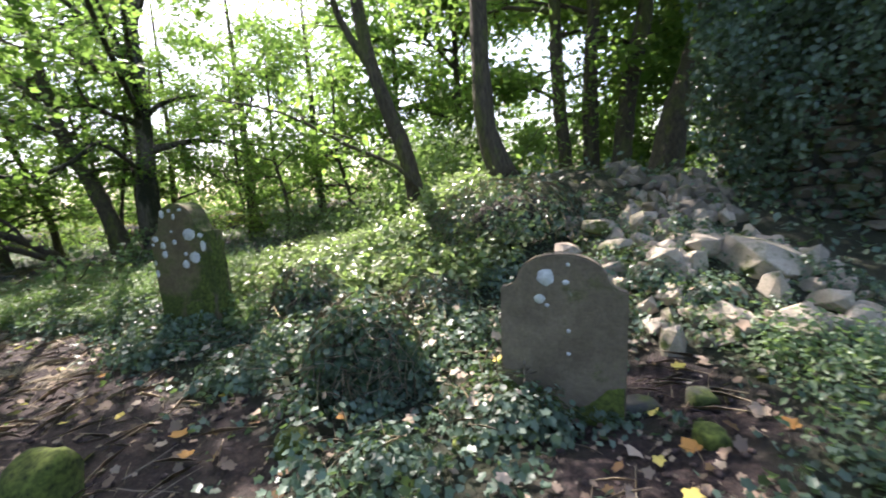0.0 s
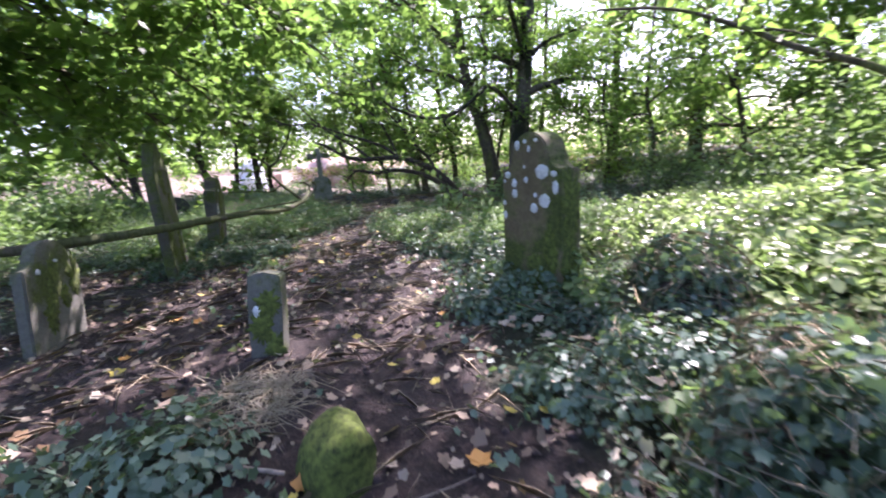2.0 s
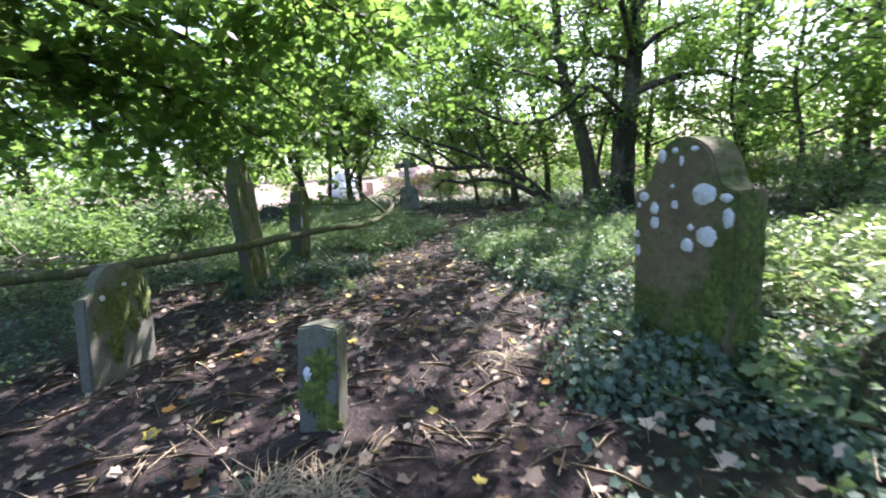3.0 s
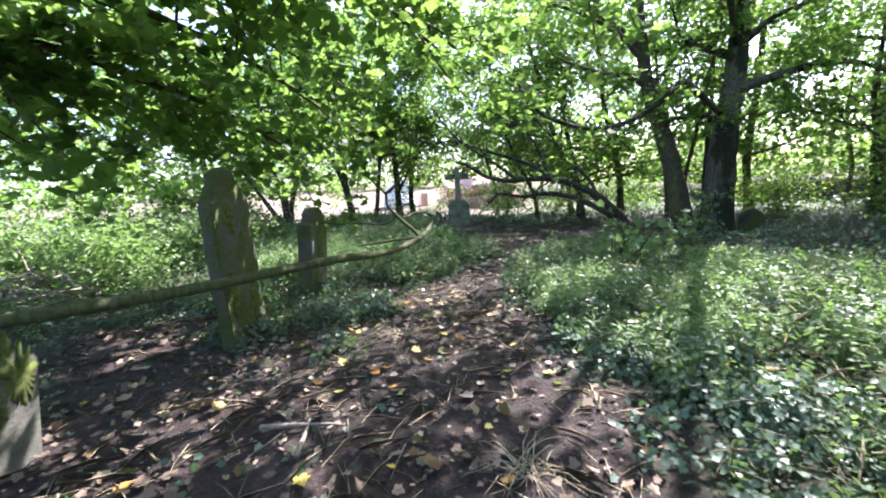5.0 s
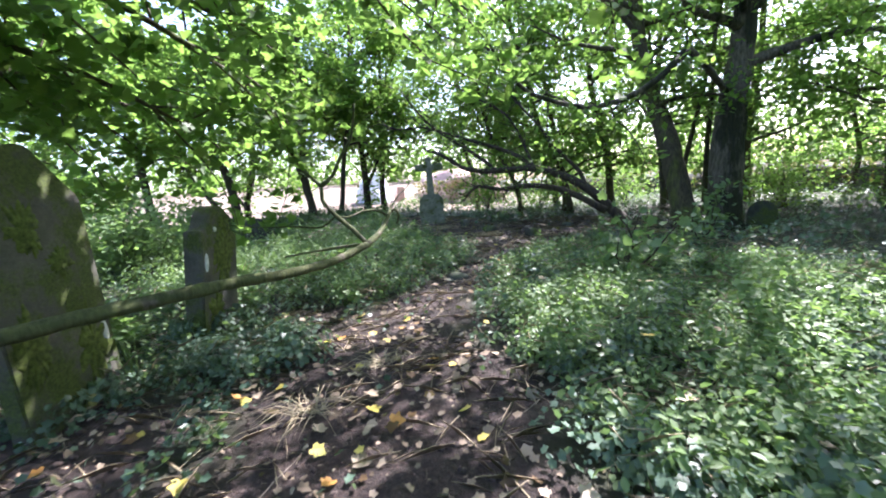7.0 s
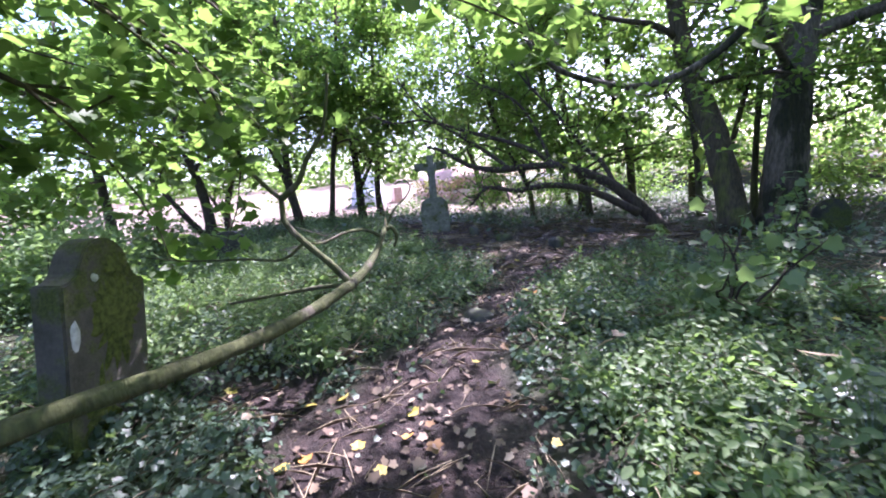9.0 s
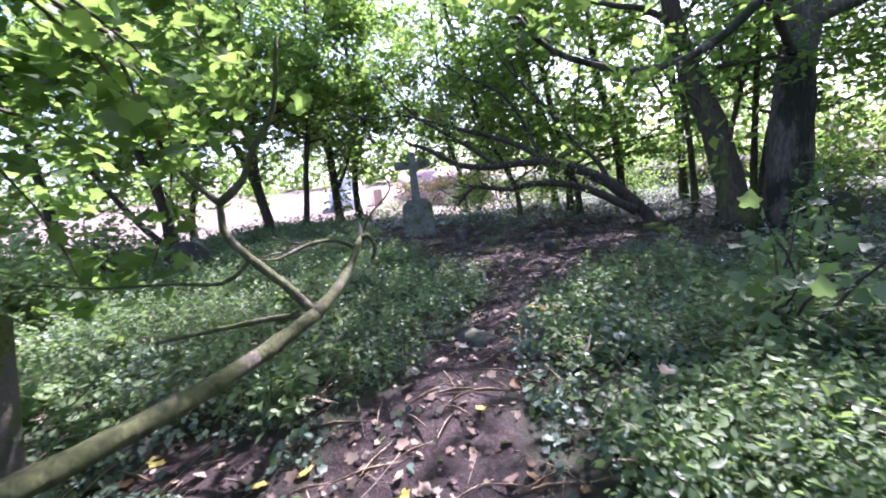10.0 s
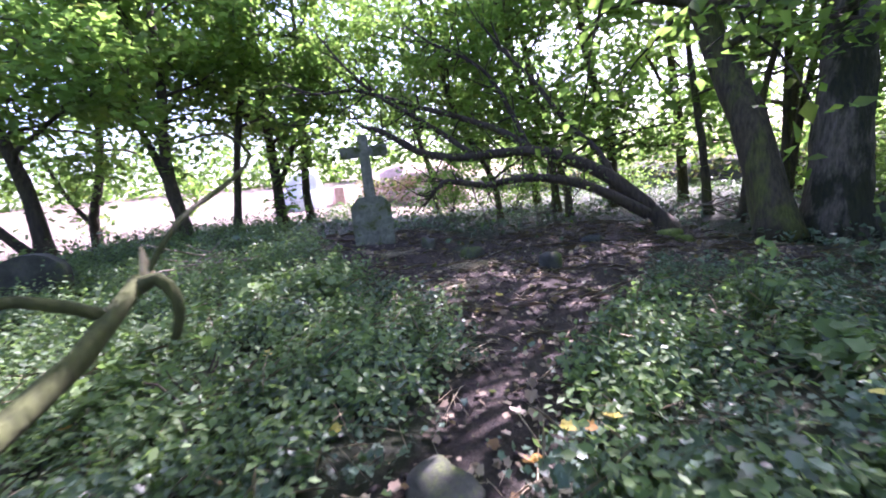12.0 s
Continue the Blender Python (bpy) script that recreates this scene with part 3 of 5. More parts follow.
# trees beyond the arch
for x, y, pts, top, r, lean in (
        (-15.7, 15.0, [(-15.8, 14.9, 1.2), (-16.3, 14.2, 3.4)], 8, 0.10, (-0.6, -0.9)), (-17.2, 13.9, [(-17.3, 13.8, 1.2), (-17.8, 13.1, 3.2)], 8, 0.09, (-0.6, -0.8)), (-17.2, 16.2, [(-17.3, 16.2, 1.5), (-17.6, 15.9, 4.0)], 9, 0.13, (-0.6, -0.3)), (-16.0, 17.4, [(-16.1, 17.4, 2.0), (-16.6, 17.2, 4.5)], 10, 0.15, (-0.6, 0)),
        (-14.8, 19.0, [(-14.9, 19.0, 2.2), (-15.2, 19.1, 4.5)], 10, 0.14, (0.3, 0.2)), (-19.3, 17.6, [(-19.5, 17.5, 2.0), (-20.0, 17.2, 4.0)], 9, 0.13, (-0.7, 0)),
        (-12.6, 20.5, [(-12.7, 20.4, 2.0), (-12.5, 20.6, 4.5)], 11, 0.16, (0.3, 0.2)), (-8.9, 20.2, [(-8.95, 20.4, 2.5), (-8.95, 20.8, 5.3)], 12, 0.22, (0, 0.5)),
        (-5.25, 19.1, [(-5.3, 19.3, 1.9), (-5.3, 19.5, 3.5)], 11, 0.18, (0.2, 0.6)), (-6.8, 24.5, [(-6.9, 24.6, 2.5), (-6.6, 24.7, 5.0)], 11, 0.16, (0.3, 0.2)), (-1.4, 18.0, [(-1.5, 18.1, 2.5), (-1.3, 18.3, 5.0)], 11, 0.15, (0.3, 0.4))):
    tree_at(x, y, pts, top, r, 0.05, "slim woodland sycamore lit through by the sun", lean, limbs=14, limb_len=3.3, per_tip=15, leaf=0.2, limb_from=0.14, twigs=6, sides=7, clump=0.55)

for x, y, top in ((-6.0, 16.2, 6.8), (-3.4, 15.4, 6.2), (-8.2, 17.8, 7.0), (-2.0, 20.5, 7.5), (-10.6, 22.5, 8.0), (1.6, 17.0, 8.0)):
    tree_at(x, y, [(x + 0.2, y, 1.4), (x - 0.1, y + 0.2, 3.0)], top, 0.08, 0.03, "small leafy woodland tree lit from above", (0.2, 0.2), limbs=14, limb_len=2.4, per_tip=9, leaf=0.18, limb_from=0.2, twigs=5, sides=6, clump=0.5)

# the row along the field edge
FORKS = {
    -19.0: [taper([(-19.2, 6.36, 1.8), (-19.6, 6.11, 2.9), (-19.93, 5.84, 3.67), (-20.3, 5.6, 5.0)], 0.09, 0.03)],
    -19.3: [taper([(-19.35, 4.1, 0.5), (-19.2, 3.6, 1.3), (-19.3, 3.1, 2.2), (-19.6, 2.6, 3.2)], 0.11, 0.04)],
    -19.9: [taper([(-20.0, 8.72, 1.6), (-19.7, 9.1, 2.4), (-19.6, 9.5, 3.4), (-19.8, 9.9, 4.4)], 0.07, 0.025)],
    -22.7: [taper([(-22.7, 4.6, 1.0), (-23.1, 4.1, 1.9), (-23.6, 3.7, 3.0)], 0.08, 0.03)],
}
for x, y, pts, top, r, lean in (
        (-19.9, 8.7, [(-19.95, 8.7, 0.9), (-20.1, 8.75, 2.12), (-20.45, 8.8, 3.8)], 8, 0.16, (-0.4, 0.2)), (-19.5, 7.5, [(-19.5, 7.6, 1.1), (-19.6, 7.9, 2.8), (-19.7, 8.3, 4.4)], 8, 0.10, (0, 0.4)),
        (-19.0, 6.4, [(-19.0, 6.45, 1.0), (-19.26, 6.36, 2.0), (-19.39, 6.42, 2.9), (-19.5, 6.6, 4.1)], 8, 0.15, (-0.2, 0.2)), (-22.7, 4.5, [(-22.7, 4.55, 1.4), (-22.7, 4.9, 2.5), (-22.8, 5.1, 3.8)], 8, 0.13, (0, 0.3)),
        (-19.3, 4.1, [(-19.35, 4.1, 1.4), (-19.6, 4.0, 2.24), (-19.93, 3.8, 3.15)], 7, 0.16, (-0.6, -0.3)), (-21.5, 9.9, [(-21.6, 9.9, 1.5), (-21.5, 10.1, 3.5)], 8, 0.14, (0, 0.3)),
        (-22.5, 15.2, [(-22.6, 15.2, 1.5), (-22.5, 14.6, 3.5)], 9, 0.13, (0.4, -0.3)), (-20.5, 1.6, [(-20.6, 1.6, 1.5), (-20.9, 1.5, 3.2)], 7, 0.15, (-0.4, -0.3)), (-17.8, -1.5, [(-17.9, -1.5, 1.5), (-18.2, -1.7, 3.2)], 8, 0.17, (-0.4, -0.3))):
    tree_at(x, y, pts, top, r, 0.04, "small crooked hedgerow tree against the bright field", lean, limbs=15, limb_len=3.0, per_tip=22, leaf=0.17, limb_from=0.33, twigs=6, sides=7, droop=0.05, clump=0.45, extra=FORKS.get(x, ()), bark=M_DARKBARK)

# trees on the mound by the ruined wall
tree_at(-0.31, 7.6, [(-0.48, 7.68, 2.01), (-0.78, 7.84, 3.06), (-0.98, 7.99, 4.0), (-1.09, 8.14, 4.92)], 10, 0.17, 0.06, "forked mossy sycamore leaning out of a mound", (-0.4, 0.5), limbs=9, limb_len=2.8, per_tip=8, leaf=0.14, limb_from=0.6, clump=0.4,
        extra=[taper([(-0.95, 7.95, 3.7), (-1.35, 8.06, 4.44), (-1.55, 8.15, 5.2), (-1.8, 8.3, 7.0)], 0.09, 0.04), taper([(-0.25, 7.45, 1.35), (-0.67, 7.35, 1.87), (-1.41, 7.42, 2.29), (-1.97, 7.47, 2.66), (-2.71, 7.54, 3.06), (-3.67, 7.58, 3.33)], 0.045, 0.015)])
for x, y, pts, top, r, lean in (
        (1.2, 7.1, [(0.94, 7.22, 2.31), (0.97, 7.41, 3.54), (1.03, 7.56, 4.48)], 11, 0.2, (0.1, 0.4)), (3.08, 9.6, [(3.02, 9.87, 3.05), (3.14, 10.23, 5.36)], 12, 0.17, (0.1, 0.4)),
        (3.55, 9.6, [(3.77, 9.92, 3.36), (4.04, 10.22, 5.26)], 12, 0.19, (0.2, 0.4)), (3.87, 9.0, [(4.42, 9.38, 3.17), (4.99, 9.66, 4.94)], 12, 0.21, (0.6, 0.4)),
        (4.27, 7.95, [(4.81, 8.25, 2.46), (5.68, 8.57, 4.43)], 12, 0.3, (1.6, 0.5))):
    tree_at(x, y, pts, top, r, 0.07, "tall brown-barked tree on the rubble mound", lean, limbs=14, limb_len=3.4, per_tip=11 if x < 2 else 12 if x < 3.2 else 20, leaf=0.17, limb_from=0.35, clump=0.45)
for x, y in ((7.5, 13.0), (1.0, 16.5), (4.5, 15.0), (9.5, 10.0)):
    tree_at(x, y, [(x + 0.1, y, 2.5), (x + 0.2, y + 0.2, 5.0)], 12, 0.18, 0.06, "woodland sycamore growing by the rubble mound", (0.3, 0.3), limbs=18, limb_len=3.8, per_tip=24, leaf=0.26, limb_from=0.12, clump=0.6)

# the spreading sycamore whose low limbs hang over the graves
b = on_ground(-6.6, -2.6, -0.05)
LOW = [
    [(-6.7, -2.6, 2.6), (-8.0, -1.2, 3.1), (-9.6, 0.6, 3.3), (-11.2, 2.4, 3.1), (-12.4, 3.6, 2.7)],
    [(-6.7, -2.6, 3.0), (-7.2, -0.6, 3.7), (-8.2, 1.4, 3.9), (-9.6, 3.2, 3.6), (-10.8, 4.6, 3.0)],
    [(-6.7, -2.6, 3.4), (-6.6, 0.0, 4.2), (-7.0, 2.0, 4.4), (-7.8, 4.0, 4.2), (-8.8, 5.8, 3.7)],
    [(-6.8, -2.6, 2.4), (-8.2, -2.0, 2.8), (-9.6, -1.2, 3.0), (-10.8, -0.4, 2.9), (-11.6, 0.4, 2.6)],
    [(-6.7, -2.6, 3.8), (-8.4, -0.4, 4.6), (-10.2, 2.0, 4.7), (-11.4, 3.8, 4.4), (-12.0, 5.0, 4.0)],
    [(-6.6, -2.6, 4.2), (-5.6, 0.2, 5.0), (-5.4, 2.6, 5.0), (-5.8, 4.8, 4.7), (-6.4, 6.6, 4.2)],
    [(-6.7, -2.6, 4.6), (-8.4, 0.6, 5.6), (-9.6, 3.6, 5.7), (-10.6, 6.4, 5.2), (-11.2, 8.4, 4.6)],
    [(-6.7, -2.6, 2.8), (-8.6, -1.4, 3.6), (-10.2, -0.2, 3.8), (-11.4, 1.0, 3.6), (-12.2, 2.2, 3.1)],
    [(-6.7, -2.6, 3.2), (-7.8, -0.8, 3.4), (-9.0, 1.0, 3.5), (-10.2, 2.6, 3.1), (-11.0, 3.6, 2.6)],
    # Next three limbs pass above the view, added to shade headstones and path.
    [(-6.7, -2.6, 3.6), (-7.6, 0.5, 4.6), (-8.4, 3.0, 4.8), (-9.2, 5.2, 4.5), (-10.0, 7.0, 4.0)],
    [(-6.6, -2.6, 5.6), (-5.2, 0.6, 7.0), (-4.6, 3.8, 7.6), (-4.4, 6.4, 7.5), (-4.2, 8.4, 7.0)],
    [(-6.6, -2.6, 5.8), (-6.2, 1.0, 7.4), (-5.8, 4.4, 8.0), (-5.6, 7.0, 7.8), (-5.4, 9.4, 7.2)],
    [(-6.6, -2.6, 5.4), (-6.8, 1.0, 6.6), (-7.4, 4.4, 6.8), (-8.2, 7.4, 6.2), (-8.8, 9.6, 5.4)],
]
tree(b, [b, (-6.6, -2.6, 2.0), (-6.7, -2.6, 4.5), (-6.6, -2.5, 9.0)], 0.42, 0.15, "spreading sycamore with low leafy limbs over the graves", limbs=10, limb_len=4.2, per_tip=19, leaf=0.13, leaf_mat=M_CROWN_SHADED, limb_from=0.5, shape="lobed", twigs=24, droop=0.05, clump=0.3, fine=True,
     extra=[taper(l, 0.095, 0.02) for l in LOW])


# ---- the fallen branch ----
def fallen_branch():
    root = thing("fallen_branch", (-9.35, 5.5, 0.8), "mossy green fallen branch propped across the ivy with a broken tip", "branch")
    o = np.array((-9.35, 5.5, 0.8))

    def add(name, rows, n=9, label=""):
        v, f = [], []
        tube(v, f, smooth_line(rows, 0.08), n, 0.14, 9.0)
        return mesh_object(name, np.array(v) - o, f, M_BRANCH, root, label)
    add("stem", taper([(-6.7, -1.8, 1.2), (-6.75, 0.4, 0.9), (-7.2, 2.1, 0.82), (-7.75, 3.3, 0.82), (-8.08, 4.0, 0.81), (-8.46, 4.46, 0.75), (-8.9, 5.0, 0.74), (-9.30, 5.49, 0.81)], 0.058, 0.044), 12)
    add("broken_tip", taper([(-9.30, 5.49, 0.81), (-9.55, 5.72, 0.89), (-9.85, 5.95, 1.02), (-10.05, 6.11, 1.18)], 0.042, 0.028))
    w = bmesh.new()
    bmesh.ops.create_cone(w, cap_ends=True, segments=7, radius1=0.03, radius2=0.004, depth=0.13)
    for q in w.verts:
        q.co += Vector((-0.72, 0.63, 0.42))
        q.co.x += 0.006 * math.sin(q.co.z * 90)
    part("splinter", w, M_WOOD, root, "pale fresh splintered wood")
    add("bark_strip", taper([(-10.03, 6.10, 1.16), (-10.0, 6.16, 1.18), (-9.98, 6.20, 1.11), (-9.99, 6.19, 1.02), (-10.01, 6.17, 0.97)], 0.026, 0.012), 8, "torn strip of mossy bark hanging from the break")
    add("arm", taper([(-9.32, 5.5, 0.81), (-9.47, 5.37, 1.01), (-9.61, 5.2, 1.21), (-9.71, 5.08, 1.41), (-9.74, 5.09, 1.59), (-9.85, 4.97, 1.74), (-9.98, 4.83, 2.01), (-10.1, 4.7, 2.6)], 0.034, 0.014))
    add("arm", taper([(-9.74, 5.09, 1.59), (-9.67, 5.25, 1.72), (-9.65, 5.33, 1.89), (-9.6, 5.51, 2.17), (-9.55, 5.6, 2.6)], 0.03, 0.012))
    add("twig", taper([(-9.95, 6.02, 1.1), (-9.9, 5.85, 1.2), (-9.8, 5.6, 1.21), (-9.7, 5.39, 1.16), (-9.65, 5.25, 1.18)], 0.02, 0.008), 7)
    add("twig", taper([(-9.6, 5.21, 1.2), (-9.69, 5.02, 1.07), (-9.86, 4.74, 1.1), (-10.15, 4.28, 1.13), (-10.4, 3.9, 1.2)], 0.016, 0.006), 7)
    add("twig", taper([(-9.3, 5.45, 0.82), (-9.5, 5.26, 0.80), (-9.73, 4.86, 0.76), (-9.92, 4.55, 0.72)], 0.022, 0.012), 7)
    add("twig", taper([(-10.05, 6.1, 1.15), (-10.1, 6.25, 1.35), (-10.2, 6.45, 1.48), (-10.29, 6.55, 1.58), (-10.2, 6.45, 1.66), (-10.12, 6.3, 1.62)], 0.012, 0.005), 6)


fallen_branch()


# ---- gravestones ----
def profile(width, high, shoulder, head, kind):
    """Half outline of a headstone, from the foot up to the middle of the top."""
    w = width / 2
    pts = [(w, 0.0), (w, shoulder)]
    if kind == "shouldered":
        notch = w - head
        for k in range(1, 6):
            a = k / 5 * math.pi / 2
            pts.append((w - notch * math.sin(a) * 0.9, shoulder + notch * 0.75 * (1 - math.cos(a))))
        z0 = shoulder + notch * 0.75
        for k in range(1, 11):
            a = k / 10 * math.pi / 2
            pts.append((head * math.cos(a), z0 + (high - z0) * math.sin(a)))
    elif kind == "coped":
        pts += [(w * 0.94, shoulder + 0.06), (head + 0.05, high - 0.04), (head, high), (0, high + 0.01)]
    elif kind == "round":
        for k in range(1, 11):
            a = k / 10 * math.pi / 2
            pts.append((w * math.cos(a), shoulder + (high - shoulder) * math.sin(a)))
    else:
        pts += [(w * 0.96, high - 0.02), (0, high)]
    return pts


def slab_bmesh(outline, thick, wear=0.008, seed=0.0):
    """A stone slab of that half outline, its foot at z = -0.2, with bevelled and worn edges."""
    half = [(x, z if z > 0 else -0.2) for x, z in outline]
    if half[-1][0] < 1e-6:
        full = half + [(-x, z) for x, z in half[-2::-1]]
    else:
        full = half + [(-x, z) for x, z in half[::-1]]
    m = bmesh.new()
    front = [m.verts.new((x, -thick / 2, z)) for x, z in full]
    back = [m.verts.new((x, thick / 2, z)) for x, z in full]
    m.faces.new(front)
    m.faces.new(back[::-1])
    n = len(full)
    for i in range(n):
        m.faces.new((front[i], back[i], back[(i + 1) % n], front[(i + 1) % n]))
    bmesh.ops.recalc_face_normals(m, faces=m.faces)
    edges = [e for e in m.edges if len(e.link_faces) == 2 and e.calc_face_angle(0) > 0.6]
    bmesh.ops.bevel(m, geom=edges, offset=0.012, segments=2, affect='EDGES')
    bmesh.ops.triangulate(m, faces=[f for f in m.faces if len(f.verts) > 4])
    bmesh.ops.subdivide_edges(m, edges=[e for e in m.edges if e.calc_length() > 0.12], cuts=2, use_grid_fill=True)
    for v in m.verts:
        k = noise.noise_vector(v.co * 5 + Vector((seed, 0, 0)))
        v.co += k * wear * (1.0 if abs(abs(v.co.y) - thick / 2) > 1e-4 else 0.5)
    return m


def blotch(cx, cz, rx, rz, y, depth=0.005, seed=0, n=30, rag=0.1):
    """A thin crust with a ragged edge on a face whose plane is at y, looking to -y."""
    m = bmesh.new()
    ring = []
    for i in range(n):
        a = 2 * math.pi * i / n
        k = 0.92 + (0.16 if rag < 0.2 else 0.32) * noise.noise(Vector((math.cos(a) * 1.9 + seed, math.sin(a) * 1.9, seed * 0.7))) + rag * noise.noise(Vector((math.cos(a) * 5 + seed, math.sin(a) * 5, seed))) + (rag - 0.1) * noise.noise(Vector((math.cos(a) * 13 + seed, math.sin(a) * 13, seed)))
        ring.append((cx + rx * k * math.cos(a), cz + rz * k * math.sin(a)))
    outer = [m.verts.new((x, y + 0.002, z)) for x, z in ring]
    inner = [m.verts.new((cx + (x - cx) * 0.88, y - depth, cz + (z - cz) * 0.88)) for x, z in ring]
    mid = m.verts.new((cx, y - depth * 1.1, cz))
    for i in range(n):
        j = (i + 1) % n
        m.faces.new((outer[i], outer[j], inner[j], inner[i]))
        m.faces.new((inner[i], inner[j], mid))
    return m


def moss_band(width, base, rise, y, seed, n=40):
    """A mat of moss along the foot of a face, with a ragged upper edge."""
    m = bmesh.new()
    low, top, inner = [], [], []
    for i in range(n + 1):
        x = (i / n - 0.5) * width
        z = base + rise * abs(2 * i / n - 1) ** 2 + 0.10 * noise.noise(Vector((x * 5 + seed, seed, 0))) + 0.05 * noise.noise(Vector((x * 19 + seed, 1, 0)))
        z = max(0.03, z)
        low.append(m.verts.new((x, y - 0.008, -0.1)))
        inner.append(m.verts.new((x, y - 0.008 - 0.003 * noise.noise(Vector((x * 30, seed, 2))), z - 0.015)))
        top.append(m.verts.new((x, y + 0.002, z)))
    for i in range(n):
        m.faces.new((low[i], low[i + 1], inner[i + 1], inner[i]))
        m.faces.new((inner[i], inner[i + 1], top[i + 1], top[i]))
    return m


def headstone(place, yaw, outline, thick, mat, label, lean=(0, 0), lichens=(), mosses=(), name="headstone", category="gravestone", seed=0.0, band=None):
    root = thing(name, place, label, category, "gravestones", (lean[0], lean[1], yaw))
    slab = part("slab", slab_bmesh(outline, thick, seed=seed), mat, root)
    for i, (x, z, rx, rz) in enumerate(lichens):
        part("lichen_patch", blotch(x, z, rx, rz, -thick / 2 - 0.003, 0.004, seed + i * 1.7), M_LICHEN, slab, "white lichen crust", True)
    for i, (x, z, rx, rz) in enumerate(mosses):
        part("moss_patch", blotch(x, z, rx, rz, -thick / 2 - 0.002, 0.008, seed + 30 + i * 2.3, 64, 0.5), M_MOSS, slab, "dark green moss", True)
    if band:
        part("moss_band", moss_band(*band, -thick / 2 - 0.002, seed), M_MOSS, slab, "dark green moss along the foot", True)
    return root


headstone((0.70, 2.68, -0.30), -22, profile(0.83, 1.26, 1.02, 0.27, "shouldered"), 0.10, M_HEADSTONE, "grey sandstone headstone with rounded head and mossy foot", (-3, 3),
          [(-0.10, 1.10, 0.062, 0.062), (-0.14, 0.95, 0.04, 0.036), (0.03, 1.07, 0.024, 0.02), (0.05, 0.74, 0.014, 0.014), (0.05, 0.58, 0.015, 0.013), (0.045, 1.19, 0.014, 0.014), (-0.09, 0.91, 0.016, 0.014)],
          [], seed=1.0, band=(0.80, 0.22, 0.16))
brown_stone = headstone(on_ground(-2.92, 4.72, -0.02), -12, profile(0.74, 1.62, 1.28, 0.22, "shouldered"), 0.27, M_BROWNSTONE, "tall brown sandstone headstone spotted with white lichen", (-2, 0),
          [(x, z, rx * 0.84, rz * 0.84) for x, z, rx, rz in ((-0.15, 1.51, 0.042, 0.055), (-0.05, 1.54, 0.026, 0.026), (0.0, 1.47, 0.022, 0.04), (0.09, 1.54, 0.035, 0.02), (0.16, 1.26, 0.095, 0.09), (0.30, 1.24, 0.05, 0.035), (-0.2, 1.16, 0.044, 0.054), (-0.195, 1.06, 0.046, 0.055), (-0.04, 1.19, 0.032, 0.036), (-0.06, 1.31, 0.018, 0.018), (0.08, 1.05, 0.028, 0.028), (0.19, 1.0, 0.085, 0.08), (0.06, 0.93, 0.058, 0.062), (0.32, 1.12, 0.045, 0.075), (-0.29, 1.24, 0.055, 0.045), (-0.33, 1.18, 0.02, 0.025), (-0.34, 0.97, 0.022, 0.035), (-0.335, 0.85, 0.03, 0.055))],
          [(0.26, 0.5, 0.08, 0.28), (0.1, 0.3, 0.16, 0.2)], seed=2.0)
for cz, rx, rz in ((0.38, 0.13, 0.42), (0.95, 0.11, 0.3)):
    side_moss = blotch(0.01, cz, rx, rz, -0.372, 0.012, cz * 7, 64, 0.4)
    bmesh.ops.rotate(side_moss, verts=side_moss.verts[:], cent=(0, 0, 0), matrix=Matrix.Rotation(math.pi / 2, 3, 'Z'))
    part("moss_patch", side_moss, M_MOSS, brown_stone, "dark green moss", True)
headstone((-3.93, 2.42, -0.12), 50, profile(0.25, 0.80, 0.74, 0.1, "flat"), 0.17, M_FOOTSTONE, "small square grey footstone capped with moss", (-6, 4),
          [(-0.06, 0.50, 0.03, 0.05)], [(0.03, 0.56, 0.09, 0.11), (-0.02, 0.38, 0.10, 0.14), (0.06, 0.20, 0.07, 0.12)], "footstone", seed=3.0)
headstone((-6.07, 1.24, -0.08), 150, profile(0.80, 1.06, 0.80, 0.24, "shouldered"), 0.10, M_FOOTSTONE, "dark mossy headstone with rounded head in bare soil", (2.6, 6),
          [(-0.22, 0.78, 0.03, 0.03), (0.04, 0.86, 0.035, 0.018)], [(-0.02, 0.66, 0.09, 0.22), (-0.10, 0.36, 0.10, 0.18), (0.28, 0.68, 0.10, 0.2), (0.12, 0.5, 0.08, 0.12)], seed=4.0)
headstone((-8.18, 2.75, 0.0), 157, profile(0.90, 2.0, 1.58, 0.08, "coped"), 0.14, M_MOSSSTONE, "tall dark headstone with pointed head and green moss", (-0.6, -1.9),
          [(0.36, 0.50, 0.035, 0.12), (0.30, 0.2, 0.03, 0.04)], [(-0.10, 1.42, 0.13, 0.20), (0.12, 1.15, 0.10, 0.12), (0.22, 0.45, 0.16, 0.32), (-0.28, 0.6, 0.12, 0.26)], seed=5.0)
headstone((-9.25, 3.66, 0.02), 152, profile(0.66, 1.46, 1.17, 0.20, "shouldered"), 0.20, M_MOSSSTONE, "leaning mossy headstone with a shouldered top in ivy", (2.8, 8),
          [(-0.26, 0.85, 0.035, 0.10), (-0.1, 1.2, 0.03, 0.03)], [(0.05, 0.9, 0.2, 0.32), (-0.1, 0.35, 0.14, 0.2), (0.1, 1.25, 0.1, 0.12)], seed=6.0)
headstone(on_ground(-9.9, 15.75, -0.02), 30, profile(0.62, 0.72, 0.38, 0.3, "round"), 0.18, M_DARKSTONE, "low dark round-topped headstone beside a tree", (0, 3), seed=7.0)


